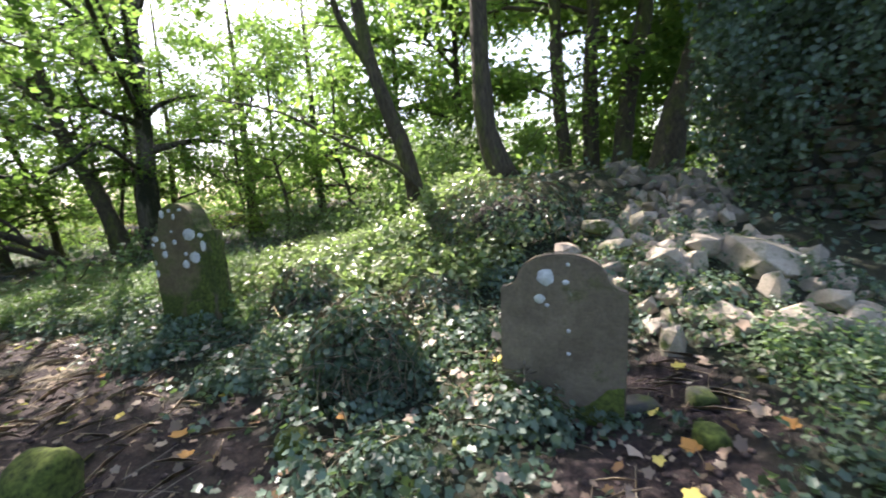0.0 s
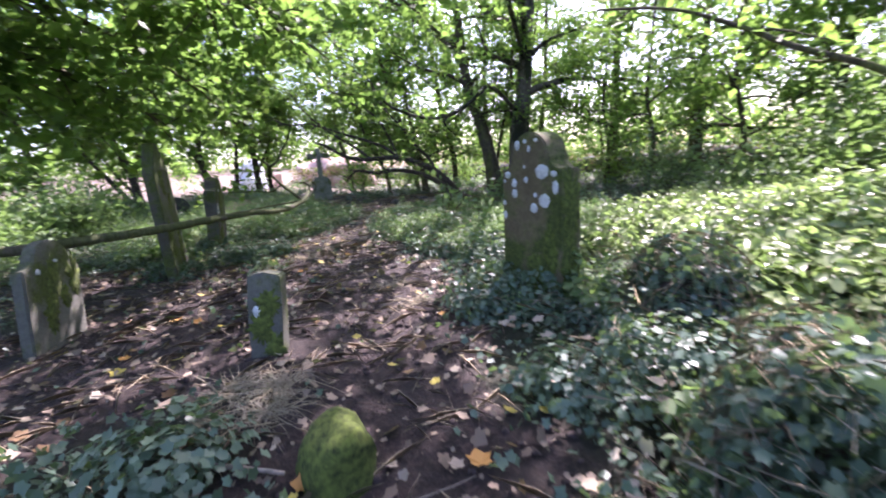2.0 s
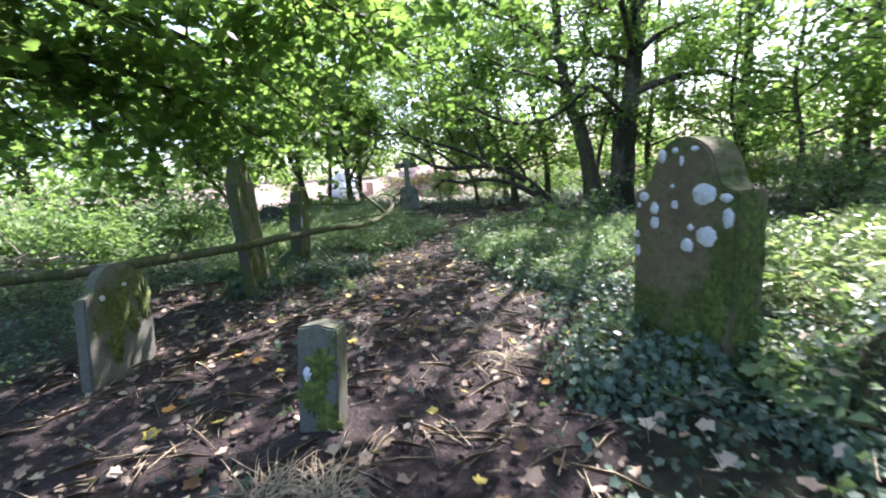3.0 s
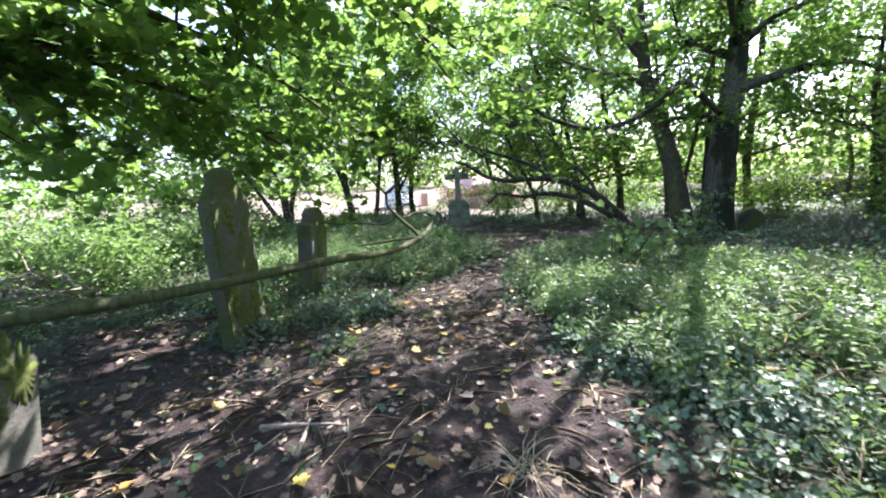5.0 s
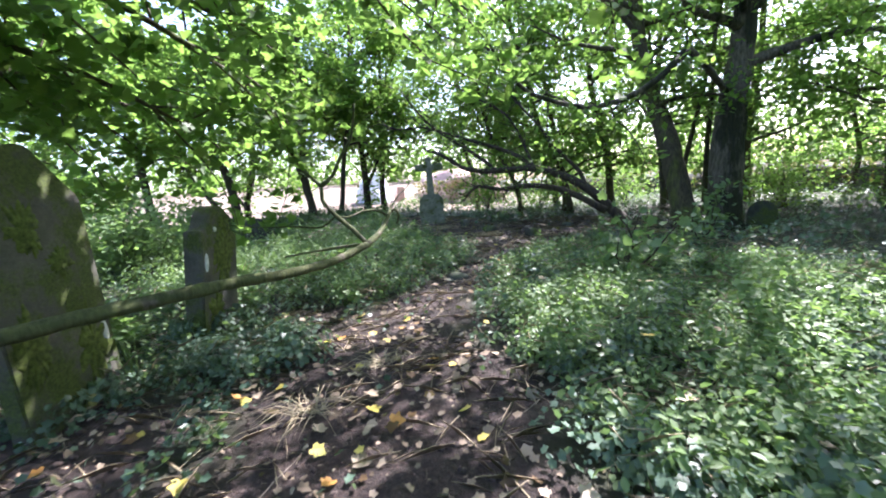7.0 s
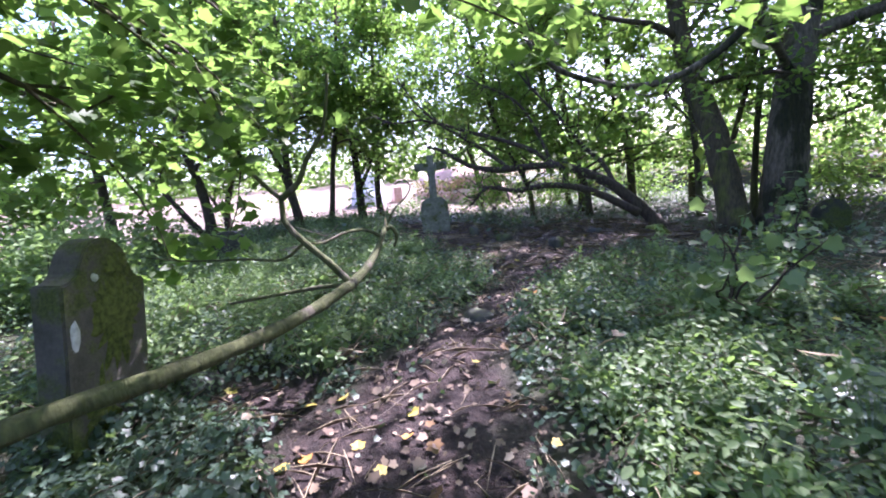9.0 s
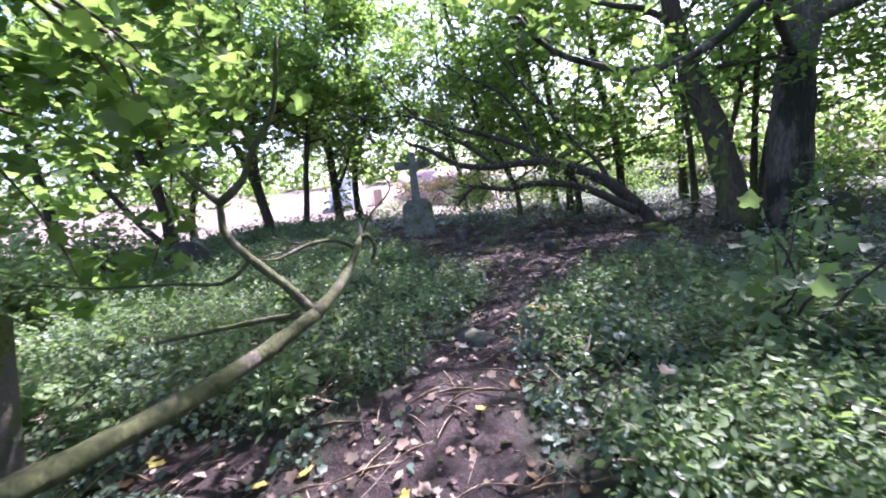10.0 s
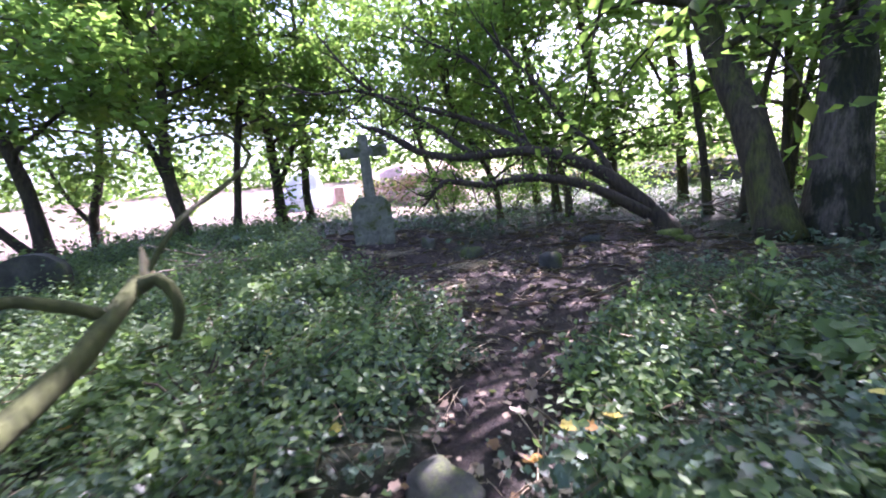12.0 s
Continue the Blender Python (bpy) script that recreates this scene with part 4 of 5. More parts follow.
def grave_cross():
    root = thing("grave_cross", on_ground(-15.2, 9.2, -0.02), "lichened stone cross on a gabled plinth", "grave cross", "gravestones", (0, 0, 62))
    p = [(0.35, 0.0), (0.34, 0.68), (0.2, 0.83), (0, 0.84)]
    part("plinth", slab_bmesh(p, 0.34, seed=8.0), M_CROSS, root)

    def block(name, x, z, sx, sz, sy):
        m = bmesh.new()
        bmesh.ops.create_cube(m, size=1.0)
        for v in m.verts:
            k = 0.86 if (name == "shaft" and v.co.z > 0) else 1.0
            v.co = Vector((v.co.x * sx * k + x, v.co.y * sy, v.co.z * sz + z))
        bmesh.ops.bevel(m, geom=m.edges[:], offset=0.02, segments=2, affect='EDGES')
        part(name, m, M_CROSS, root)
    block("shaft", 0, 1.33, 0.19, 1.10, 0.16)
    block("arm", -0.245, 1.60, 0.31, 0.19, 0.15)
    block("arm", 0.245, 1.60, 0.31, 0.19, 0.15)


grave_cross()


# ---- boulders and rubble ----
def rock_bmesh(sx, sy, sz, seed, level=2, rough=0.35):
    m = bmesh.new()
    bmesh.ops.create_icosphere(m, subdivisions=level, radius=1.0)
    for v in m.verts:
        q = v.co * 0.9 + Vector((seed * 3.1, seed * 1.7, seed))
        k = 1 + rough * noise.noise(q) + 0.5 * rough * noise.noise(q * 2.3)
        c = Vector([math.copysign(abs(a) ** 0.7, a) for a in v.co])
        v.co = Vector((c.x * sx * k, c.y * sy * k, c.z * sz * k))
    return m


def chipped_bmesh(sx, sy, sz, count):
    """A broken block: the hull of a few points, its edges worn round."""
    m = bmesh.new()
    d = rng.normal(size=(count, 3))
    d /= np.abs(d).max(axis=1)[:, None] ** 0.75 * np.linalg.norm(d, axis=1)[:, None] ** 0.25
    d *= rng.uniform(0.8, 1.0, (count, 1))
    for q in d:
        m.verts.new((q[0] * sx, q[1] * sy, q[2] * sz))
    res = bmesh.ops.convex_hull(m, input=m.verts[:])
    loose = [v for v in m.verts if not v.link_faces]
    bmesh.ops.delete(m, geom=loose, context='VERTS')
    bmesh.ops.dissolve_limit(m, angle_limit=0.3, verts=m.verts[:], edges=m.edges[:])
    bmesh.ops.bevel(m, geom=m.edges[:], offset=0.016, segments=1, affect='EDGES', clamp_overlap=True)
    bmesh.ops.recalc_face_normals(m, faces=m.faces[:])
    return m


ROCKS = []
for i in range(10):
    me = bpy.data.meshes.new("stone")
    m = chipped_bmesh(0.5, 0.38, 0.28, 19 + i % 4)
    m.to_mesh(me)
    m.free()
    ROCKS.append(me)


def rock_copy(mat_name, name, place, size, turn, parent=None, local=None):
    me = ROCKS[int(rng.integers(0, 10))]
    key = me.name + mat_name.name
    if key not in ROCK_BY_MAT:
        c = me.copy()
        c.materials.append(mat_name)
        ROCK_BY_MAT[key] = c
    ob = new(name, ROCK_BY_MAT[key])
    ob.matrix_basis = pose(*place, *turn) @ Matrix.Diagonal((size, size, size, 1))
    if parent:
        ob.parent = parent
    return ob


ROCK_BY_MAT = {}


def boulder(x, y, sx, sy, sz, mat, label, seed, dz=0.0, moss=False):
    root = thing("boulder", on_ground(x, y, dz), label, "boulder")
    part("stone", rock_bmesh(sx, sy, sz, seed, 3, 0.3), M_MOSS if moss else mat, root, "", True)
    return root


boulder(-2.36, 2.12, 0.20, 0.17, 0.24, M_MOSSSTONE, "small upright stone thickly covered in bright moss", 1.3, 0.05, True)
boulder(-9.85, 7.02, 0.18, 0.15, 0.10, M_DARKSTONE, "mossy stone half buried in the path", 2.1, 0.0)
boulder(-12.25, 10.4, 0.14, 0.13, 0.2, M_DARKSTONE, "small dark stone upright in leaf litter", 3.1, 0.04)
boulder(-10.35, 6.25, 0.16, 0.12, 0.09, M_MOSSSTONE, "low stone with yellow-green moss", 4.1, 0.02, True)
boulder(-13.6, 10.1, 0.16, 0.14, 0.15, M_DARKSTONE, "dark stone near the cross", 5.1, 0.02)
boulder(-1.05, 2.35, 0.11, 0.10, 0.10, M_MOSSSTONE, "mossy stone in ivy", 6.1, 0.03, True)
boulder(0.05, 2.35, 0.12, 0.09, 0.06, M_MOSSSTONE, "flat stone with yellow moss", 7.1, 0.0, True)
boulder(1.55, 2.45, 0.09, 0.08, 0.075, M_MOSSSTONE, "mossy stone by the headstone", 8.1, 0.02)
boulder(1.35, 2.05, 0.10, 0.08, 0.07, M_MOSSSTONE, "moss-capped stone among fallen leaves", 9.1, 0.02, True)
boulder(1.2, 2.6, 0.14, 0.10, 0.08, M_DARKSTONE, "dark stone beside the headstone foot", 10.1, 0.0)
boulder(-12.25, 13.45, 0.22, 0.16, 0.12, M_MOSSSTONE, "bright mossy root at the foot of the hawthorn", 13.1, 0.0, True)
boulder(-11.85, 13.2, 0.16, 0.12, 0.10, M_MOSSSTONE, "mossy stone beside the hawthorn", 14.1, 0.0, True)
boulder(-13.0, 12.3, 0.2, 0.14, 0.09, M_DARKSTONE, "flat dark stone in leaf litter", 15.1, 0.0)
boulder(-14.3, 9.75, 0.13, 0.1, 0.16, M_DARKSTONE, "small upright stone beside the cross", 16.1, 0.03)
boulder(-10.3, 4.5, 0.3, 0.22, 0.3, M_DARKSTONE, "dark broken gravestone piece in ivy", 11.1, -0.12)
boulder(-9.9, 4.2, 0.22, 0.2, 0.2, M_DARKSTONE, "dark fallen stone in ivy", 12.1, -0.08)


def rubble_pile():
    root = thing("rubble_pile", on_ground(2.4, 4.4), "heap of pale limestone rubble fallen from the old wall", "rubble")
    o = Vector(root.matrix_basis.translation)
    big = [(1.45, 4.75, 0.55, 0.5), (1.75, 4.2, 0.42, 0.42), (2.15, 3.95, 0.55, 0.55), (2.55, 4.0, 0.62, 0.5), (2.9, 3.75, 0.5, 0.75), (2.35, 3.6, 0.28, 0.45), (1.75, 3.35, 0.10, 0.45),
           (2.3, 3.2, 0.16, 0.5), (2.65, 3.05, 0.14, 0.55), (2.0, 3.6, 0.3, 0.35), (3.1, 3.2, 0.22, 0.5), (2.85, 4.35, 0.6, 0.45), (3.3, 3.7, 0.4, 0.5), (2.0, 4.6, 0.6, 0.4), (1.9, 5.1, 0.75, 0.45), (2.4, 5.0, 0.8, 0.4)]
    for x, y, z, s in big:
        ob = rock_copy(M_RUBBLE, "stone", Vector((x, y, z)) - o, s * rng.uniform(0.7, 0.98), rng.uniform(-25, 25, 3) + (0, 0, rng.uniform(0, 360)), root)
    for _ in range(210):
        x, y = rng.uniform(1.7, 3.8), rng.uniform(2.9, 6.0)
        s = rng.uniform(0.10, 0.34)
        rock_copy(M_RUBBLE, "stone", Vector((x, y, height(x, y) + rng.uniform(0.0, 0.06))) - o, s, rng.uniform(0, 360, 3), root)
    for _ in range(60):
        x, y = rng.uniform(2.7, 4.4), rng.uniform(5.4, 7.0)
        rock_copy(M_WALL, "stone", Vector((x, y, height(x, y) + 0.03)) - o, rng.uniform(0.2, 0.5), rng.uniform(0, 360, 3), root)


rubble_pile()


def ruined_wall():
    """A wall of coursed rubble, its stones set proud of a dark core."""
    a, b = np.array((4.5, 6.7)), np.array((7.2, 3.2))
    d = (b - a) / np.linalg.norm(b - a)
    nrm = np.array((-d[1], d[0]))
    if nrm @ np.array((-1, -1)) < 0:
        nrm = -nrm
    length = np.linalg.norm(b - a)
    ang = math.degrees(math.atan2(d[1], d[0]))
    root = tagged(thing("wall_ruin", (a[0], a[1], 0.3), "ruined wall of coursed rubble stone under ivy", "wall", "", (0, 0, ang)), kind="structure")
    m = bmesh.new()
    bmesh.ops.create_cube(m, size=1.0)
    side = 1 if (np.array((-d[1], d[0])) @ nrm) > 0 else -1
    for v in m.verts:
        v.co = Vector(((v.co.x + 0.5) * length, v.co.y * 0.6 - side * 0.36, (v.co.z + 0.5) * 4.2 - 0.6))
        v.co.z -= 0.6 * (v.co.x < 0.1) * (v.co.z > 1)
    part("core", m, M_DARKSTONE, root, "dark earthy mortar core")
    z = 0.0
    while z < 2.2:
        h = rng.uniform(0.13, 0.24)
        x = 0.0
        while x < length:
            w = rng.uniform(0.2, 0.5)
            me_ob = rock_copy(M_WALL, "stone", (x + w / 2, side * rng.uniform(-0.07, 0.0), z + h / 2), 1.0, (0, 0, 0), root)
            me_ob.matrix_basis = pose(x + w / 2, side * rng.uniform(-0.08, -0.02), z + h / 2, rng.uniform(-4, 4), rng.uniform(-4, 4), rng.uniform(-5, 5)) @ Matrix.Diagonal((w * 0.98, 0.4, h * 1.9, 1))
            x += w
        z += h
    n = 21000
    u, zz = rng.uniform(-0.15, length, n), rng.uniform(0.2, 4.6, n)
    keep = rng.random(n) < np.clip((zz - 0.5 + 0.6 * np.sin(u * 3.0)) / 1.3, 0.16, 1)
    u, zz = u[keep], zz[keep]
    deep = (rng.uniform(0, 0.5, len(u)) + 0.25 * np.sin(u * 4.0) * np.sin(zz * 3.1) + 0.2) * np.clip(zz / 2.0, 0.2, 1)
    pts = np.stack([u, side * (0.08 + deep), zz], -1)
    leaves("ivy", pts, np.tile((0, side * 1.0, 0.5), (len(pts), 1)), 0.07, "ivy", M_IVY, root, "dark glossy ivy hanging over the wall", 0.9)


ruined_wall()


# ---- ground cover ----
def area_points(n, x0, x1, y0, y1):
    return rng.uniform(x0, x1, n), rng.uniform(y0, y1, n)


def patchy(x, y, f=1.0, o=0.0):
    return 0.5 + 0.25 * np.sin(2.3 * f * x + 1.1 * f * y + o) + 0.25 * np.sin(1.7 * f * y - 2.9 * f * x + 2 * o)


def hump(x, y):
    """How high the ivy stands."""
    return 0.04 + 0.24 * np.clip(patchy(x, y, 1.7, 1.0), 0, 1) ** 2 + 0.13 * np.clip(patchy(x, y, 4.1, 0.4), 0, 1) ** 2


def ivy_carpet():
    for n, box, lo, hi, size, shape, dens in ((420000, (-12, 3, -1, 10.5), 0.25, 2.3, 0.042, "ivy", 1.0), (600000, (-16, 5, -2.5, 14), 2.3, 5.2, 0.045, "oval", 0.95), (230000, (-26, 13, -6, 26), 5.0, 40.0, 0.10, "oval", 0.9)):
        x, y = area_points(n, *box)
        d = near_walk(x, y)
        s = soil(x, y)
        keep = (d > lo) & (d <= hi)
        keep &= rng.random(n) < (0.02 + 0.98 * (1 - s)) * dens * (0.12 + 0.88 * np.clip(patchy(x, y, 1.3), 0, 1) ** 0.8) * (0.12 + 0.88 * np.clip(patchy(x, y, 5.2, 0.9), 0, 1) ** 1.4)
        keep &= ~((x < -21.5) & (y < 16))
        keep &= ~((np.hypot((x + 0.55) / 1.0, (y - 6.6) / 1.9) < 1) & (rng.random(n) < 0.7))
        x, y = x[keep], y[keep]
        z = gz(x, y) + hump(x, y) * np.clip(1.3 - soil(x, y), 0.15, 1) * rng.random(len(x)) ** 0.6 * (size / 0.05) ** 0.4 + 0.012
        p = np.stack([x, y, z], -1)
        e = 0.25
        up = np.stack([-(hump(x + e, y) - hump(x - e, y)) / (2 * e), -(hump(x, y + e) - hump(x, y - e)) / (2 * e), np.full(len(x), 0.8)], -1)
        ob = leaves("ivy_carpet", p, up, size, shape, M_IVY, None, "", 0.5, 0.5)
        tagged(ob, "low carpet of dark glossy ivy leaves on the ground", "ivy", kind="stuff")


ivy_carpet()


def plants(name, label, spots, mat, size, shape="leaflet", per=10, tall=0.45):
    """Upright leafy plants: pairs of leaves up a stem."""
    pts, ups = [], []
    for x, y, h in spots:
        z = height(x, y)
        lean = rng.normal(0, 0.12, 2)
        for k in range(per):
            u = (k + 1) / per
            a = k * 2.4 + rng.uniform(-0.4, 0.4)
            r = 0.09 * (1.1 - 0.6 * u)
            pts.append((x + lean[0] * u + r * math.cos(a), y + lean[1] * u + r * math.sin(a), z + h * u))
            ups.append((0.5 * math.cos(a), 0.5 * math.sin(a), 0.9))
    ob = leaves(name, pts, ups, size, shape, mat, None, "", 0.3)
    return tagged(ob, label, "undergrowth", kind="stuff")


def scatter(n, boxes, weight=None):
    out = []
    for x0, x1, y0, y1, h, share in boxes:
        m = int(n * share)
        x, y = area_points(m, x0, x1, y0, y1)
        s = soil(x, y)
        d = near_walk(x, y)
        keep = (s < 0.3) & (d > 0.6) & (rng.random(m) < np.clip(patchy(x, y, 1.4, 2.0) * 2.2 - 0.5, 0.03, 1))
        out += [(a, b, h * rng.uniform(0.5, 1.2)) for a, b in zip(x[keep], y[keep])]
    return out


plants("nettle_bed", "bright green nettles and seedlings under the trees", scatter(8000, [(-19.5, -11.0, 3.0, 8.4, 0.36, 0.75), (-19, -9.5, -3, 5, 0.55, 0.4), (-8.5, -4.5, 6.0, 10.5, 0.26, 0.35), (-6.5, -1.5, 5.6, 11, 0.32, 0.3)]), M_NETTLE, 0.052, per=10)
plants("woodland_herbs", "fresh green herbs spread through the ivy", scatter(3600, [(1.6, 3.6, 0.9, 2.9, 0.34, 0.2), (-10.5, -6.2, 6.6, 10.5, 0.26, 0.4), (-13, -9.5, 3.5, 7.5, 0.32, 0.35), (-1.5, 2.5, 2.6, 6.0, 0.22, 0.3)]), M_NETTLE, 0.048, per=9)


plants("woodland_herbs", "soft pale green herbs and nettles beside the path", scatter(5200, [(-10.2, -4.2, 5.6, 9.8, 0.30, 0.75), (-12.5, -9.8, 7.8, 10.0, 0.24, 0.1), (-16.5, -10.2, 2.5, 7.6, 0.34, 0.5)]), M_HERB, 0.062, per=9)
plants("bramble_patch", "sunlit pale green brambles in the clearing", scatter(5600, [(-3.6, 0.4, 5.8, 11.5, 0.5, 0.6), (-1.6, 0.9, 4.6, 8.6, 0.42, 0.4), (-1.3, 0.4, 5.0, 8.4, 0.36, 0.8)]), M_BRAMBLE_SUN, 0.1, per=9)


def leaf_litter():
    x, y = area_points(30000, -16, 3, 0, 15)
    s = soil(x, y)
    keep = rng.random(len(x)) < 0.06 + 0.5 * s
    x, y = x[keep], y[keep]
    p = np.stack([x, y, gz(x, y) + 0.022], -1)
    ob = leaves("leaf_litter", p, np.tile((0, 0, 1.0), (len(p), 1)), 0.03, "ivy", M_LITTER, None, "", 0.35, 0.8)
    tagged(ob, "small pale dead leaves scattered on the soil", "leaf litter", kind="stuff")
    for mat, size, count in ((M_LITTER, 0.055, 9000), (M_PALE, 0.04, 3600), (M_DRY, 0.06, 2500)):
        x, y = area_points(count, -16.5, 2.5, 0, 15)
        keep = rng.random(count) < 0.05 + 0.75 * soil(x, y) * (0.3 + 0.7 * patchy(x, y, 2.6, 1.9))
        x, y = x[keep], y[keep]
        p = np.stack([x, y, gz(x, y) + 0.03], -1)
        tagged(leaves("leaf_litter", p, np.tile((0, 0, 1.0), (len(p), 1)), size, "lobed", mat, None, "", 0.4, 0.6), "curled dead sycamore leaves scattered on the soil", "leaf litter", kind="stuff")
    x, y = area_points(26000, -16.5, 2, 0.5, 15)
    s = soil(x, y)
    keep = rng.random(len(x)) < (0.08 + 0.6 * s) * np.clip(patchy(x, y, 2.2, 0.7) * 2 - 0.6, 0.05, 1)
    x, y = x[keep], y[keep]
    p = np.stack([x, y, gz(x, y) + 0.025], -1)
    ob = leaves("straw_litter", p, np.tile((0, 0, 1.0), (len(p), 1)), 0.26, "needle", M_STRAW, None, "", 0.12, 0.7)
    tagged(ob, "dry straw-coloured grass stems lying on the soil", "dry grass", kind="stuff")


leaf_litter()


def dry_stems():
    x, y = area_points(13000, -13.0, 1.6, 2.0, 10.8)
    keep = (soil(x, y) < 0.4) & (near_walk(x, y) < 4.5) & (rng.random(len(x)) < np.clip(patchy(x, y, 1.9, 0.3) * 1.6 - 0.3, 0.1, 1))
    x, y = x[keep], y[keep]
    p = np.stack([x, y, gz(x, y) + hump(x, y) + rng.uniform(0, 0.12, len(x))], -1)
    ob = leaves("dry_stems", p, np.tile((0, 0, 1.0), (len(p), 1)), 0.16, "needle", M_STRAW, None, "", 0.6, 0.6)
    tagged(ob, "pale dead stems tangled over the ivy", "dry grass", kind="stuff")
    x, y = area_points(1000, -2.8, 2.4, 2.4, 10)
    keep = soil(x, y) < 0.6
    x, y = x[keep], y[keep]
    p = np.stack([x, y, gz(x, y) + hump(x, y) * 0.9], -1)
    ob = leaves("leaf_litter", p, np.tile((0, 0, 1.0), (len(p), 1)), 0.06, "ivy", M_PALE, None, "", 0.4, 0.6)
    tagged(ob, "pale dead leaves caught in the ivy", "leaf litter", kind="stuff")


dry_stems()


# ---- distance ----
def hedge(name, label, line, depth, high, n, size, mat, low=0.0):
    pts = []
    line = np.array(line, float)
    seg = np.linalg.norm(np.diff(line, axis=0), axis=1)
    for a, b, l in zip(line, line[1:], seg):
        m = int(n * l / seg.sum())
        u = rng.random(m)
        c = a + u[:, None] * (b - a) + rng.normal(0, depth, (m, 2))
        top = high * (0.65 + 0.35 * np.sin(c[:, 0] * 0.7 + 1.3) * np.sin(c[:, 1] * 0.9))
        z = low + rng.random(m) ** 0.9 * top
        clump = np.sin(c[:, 0] * 1.9 + z * 1.3) * np.sin(c[:, 1] * 1.7 - z * 1.6)
        ok = clump > -0.45 + 0.5 * z / high
        pts.append(np.stack([c[ok, 0], c[ok, 1], z[ok]], -1))
    pts = np.vstack(pts)
    ob = leaves(name, pts, np.tile((0, -0.3, 0.8), (len(pts), 1)), size, "oval", mat, None, "", 0.8)
    return tagged(ob, label, "hedge", kind="stuff")


hedge("far_wood", "distant sunlit woodland foliage", [(-34, 34), (-12, 33), (8, 30), (24, 22), (26, 2)], 2.2, 7.0, 12000, 0.42, M_FAR)
hedge("far_wood", "leafy wood edge behind the hedge bank", [(-28, 29.5), (-12, 29), (2, 27), (14, 21)], 1.1, 5.5, 26000, 0.24, M_FAR, 0.6)
hedge("far_hedge", "tall green hedge across the bright field", [(-50, -30), (-49, -6), (-47, 10), (-42, 23), (-36, 34)], 1.4, 6.5, 24000, 0.42, M_FAR, 1.8)
hedge("bramble_thicket", "green bramble thicket at the graveyard edge", [(-15, -6), (-19, -3.5), (-22, 0.5)], 1.2, 2.2, 14000, 0.14, M_NETTLE)
hedge("bramble_thicket", "bright sunlit nettle and elder thicket", [(-12.5, -4.5), (-15.5, -1.0), (-17.8, 2.6)], 1.0, 1.9, 17000, 0.11, M_HERB)
hedge("bramble_thicket", "low brambles under the field-edge trees", [(-19.5, 0.5), (-20.6, 5.0), (-21.2, 9.0), (-21.8, 14.0)], 0.5, 0.8, 5000, 0.1, M_NETTLE, 0.35)
hedge("far_wood", "dense wood closing the graveyard behind", [(26, 2), (18, -12), (0, -16), (-16, -16), (-40, -24)], 2.2, 8.5, 14000, 0.5, M_FAR)


def bank_wall():
    root = tagged(thing("bank_wall", (-12, 25, 0), "low dark hedge bank with brown bracken", "bank"), kind="structure")
    v, f = [], []
    xs = np.linspace(-26, 22, 120)
    prof = [(-0.7, -0.1), (-0.5, 0.5), (-0.25, 0.95), (0.2, 1.05), (0.6, 0.6), (0.9, -0.1)]
    for i, x in enumerate(xs):
        yy = -0.004 * x * x
        for (oy, oz) in prof:
            k = 1 + 0.25 * noise.noise(Vector((x * 0.9, oy * 2, oz)))
            v.append((x, yy + oy * k, oz * k))
    n = len(prof)
    for i in range(len(xs) - 1):
        for j in range(n - 1):
            f.append((i * n + j, (i + 1) * n + j, (i + 1) * n + j + 1, i * n + j + 1))
    mesh_object("bank", v, f, M_DARKSTONE, root)
    m = 6000
    x = rng.uniform(-26, 22, m)
    p = np.stack([x, -0.004 * x * x + rng.uniform(-0.8, 0.6, m), rng.uniform(0.3, 1.2, m)], -1)
    leaves("bracken", p, np.tile((0, -0.5, 0.8), (m, 1)), 0.2, "oval", M_DRY, root, "brown withered bracken", 0.7)["kind"] = "stuff"


bank_wall()


# ---- shrubs, stumps, leaves and sticks ----
def shrub(x, y, r, h, n, leaf, label, mat, name="shrub", shape="leaflet"):
    root = thing(name, on_ground(x, y, -0.05), label, "shrub")
    tips = []
    for i in range(7):
        a = i * 2.4 + rng.uniform(-0.3, 0.3)
        l = branch_line((0, 0, 0), (0.45 * math.cos(a), 0.45 * math.sin(a), 1.0), h * rng.uniform(0.7, 1.1), 0.02, 0.005, 0.02, 0.2, 7)
        v, f = [], []
        tube(v, f, l, 5, 0.05)
        mesh_object("stem", v, f, M_DARKBARK, root)
        tips.extend(l[2:, :3])
    tips = np.array(tips)
    p = tips[rng.integers(0, len(tips), n)] + rng.normal(0, r * 0.32, (n, 3)) * (1, 1, 0.7)
    p = p[p[:, 2] > 0.1]
    leaves("foliage", p, np.tile((0, 0, 1.0), (len(p), 1)), leaf, shape, mat, root, "", 0.6)
    return root


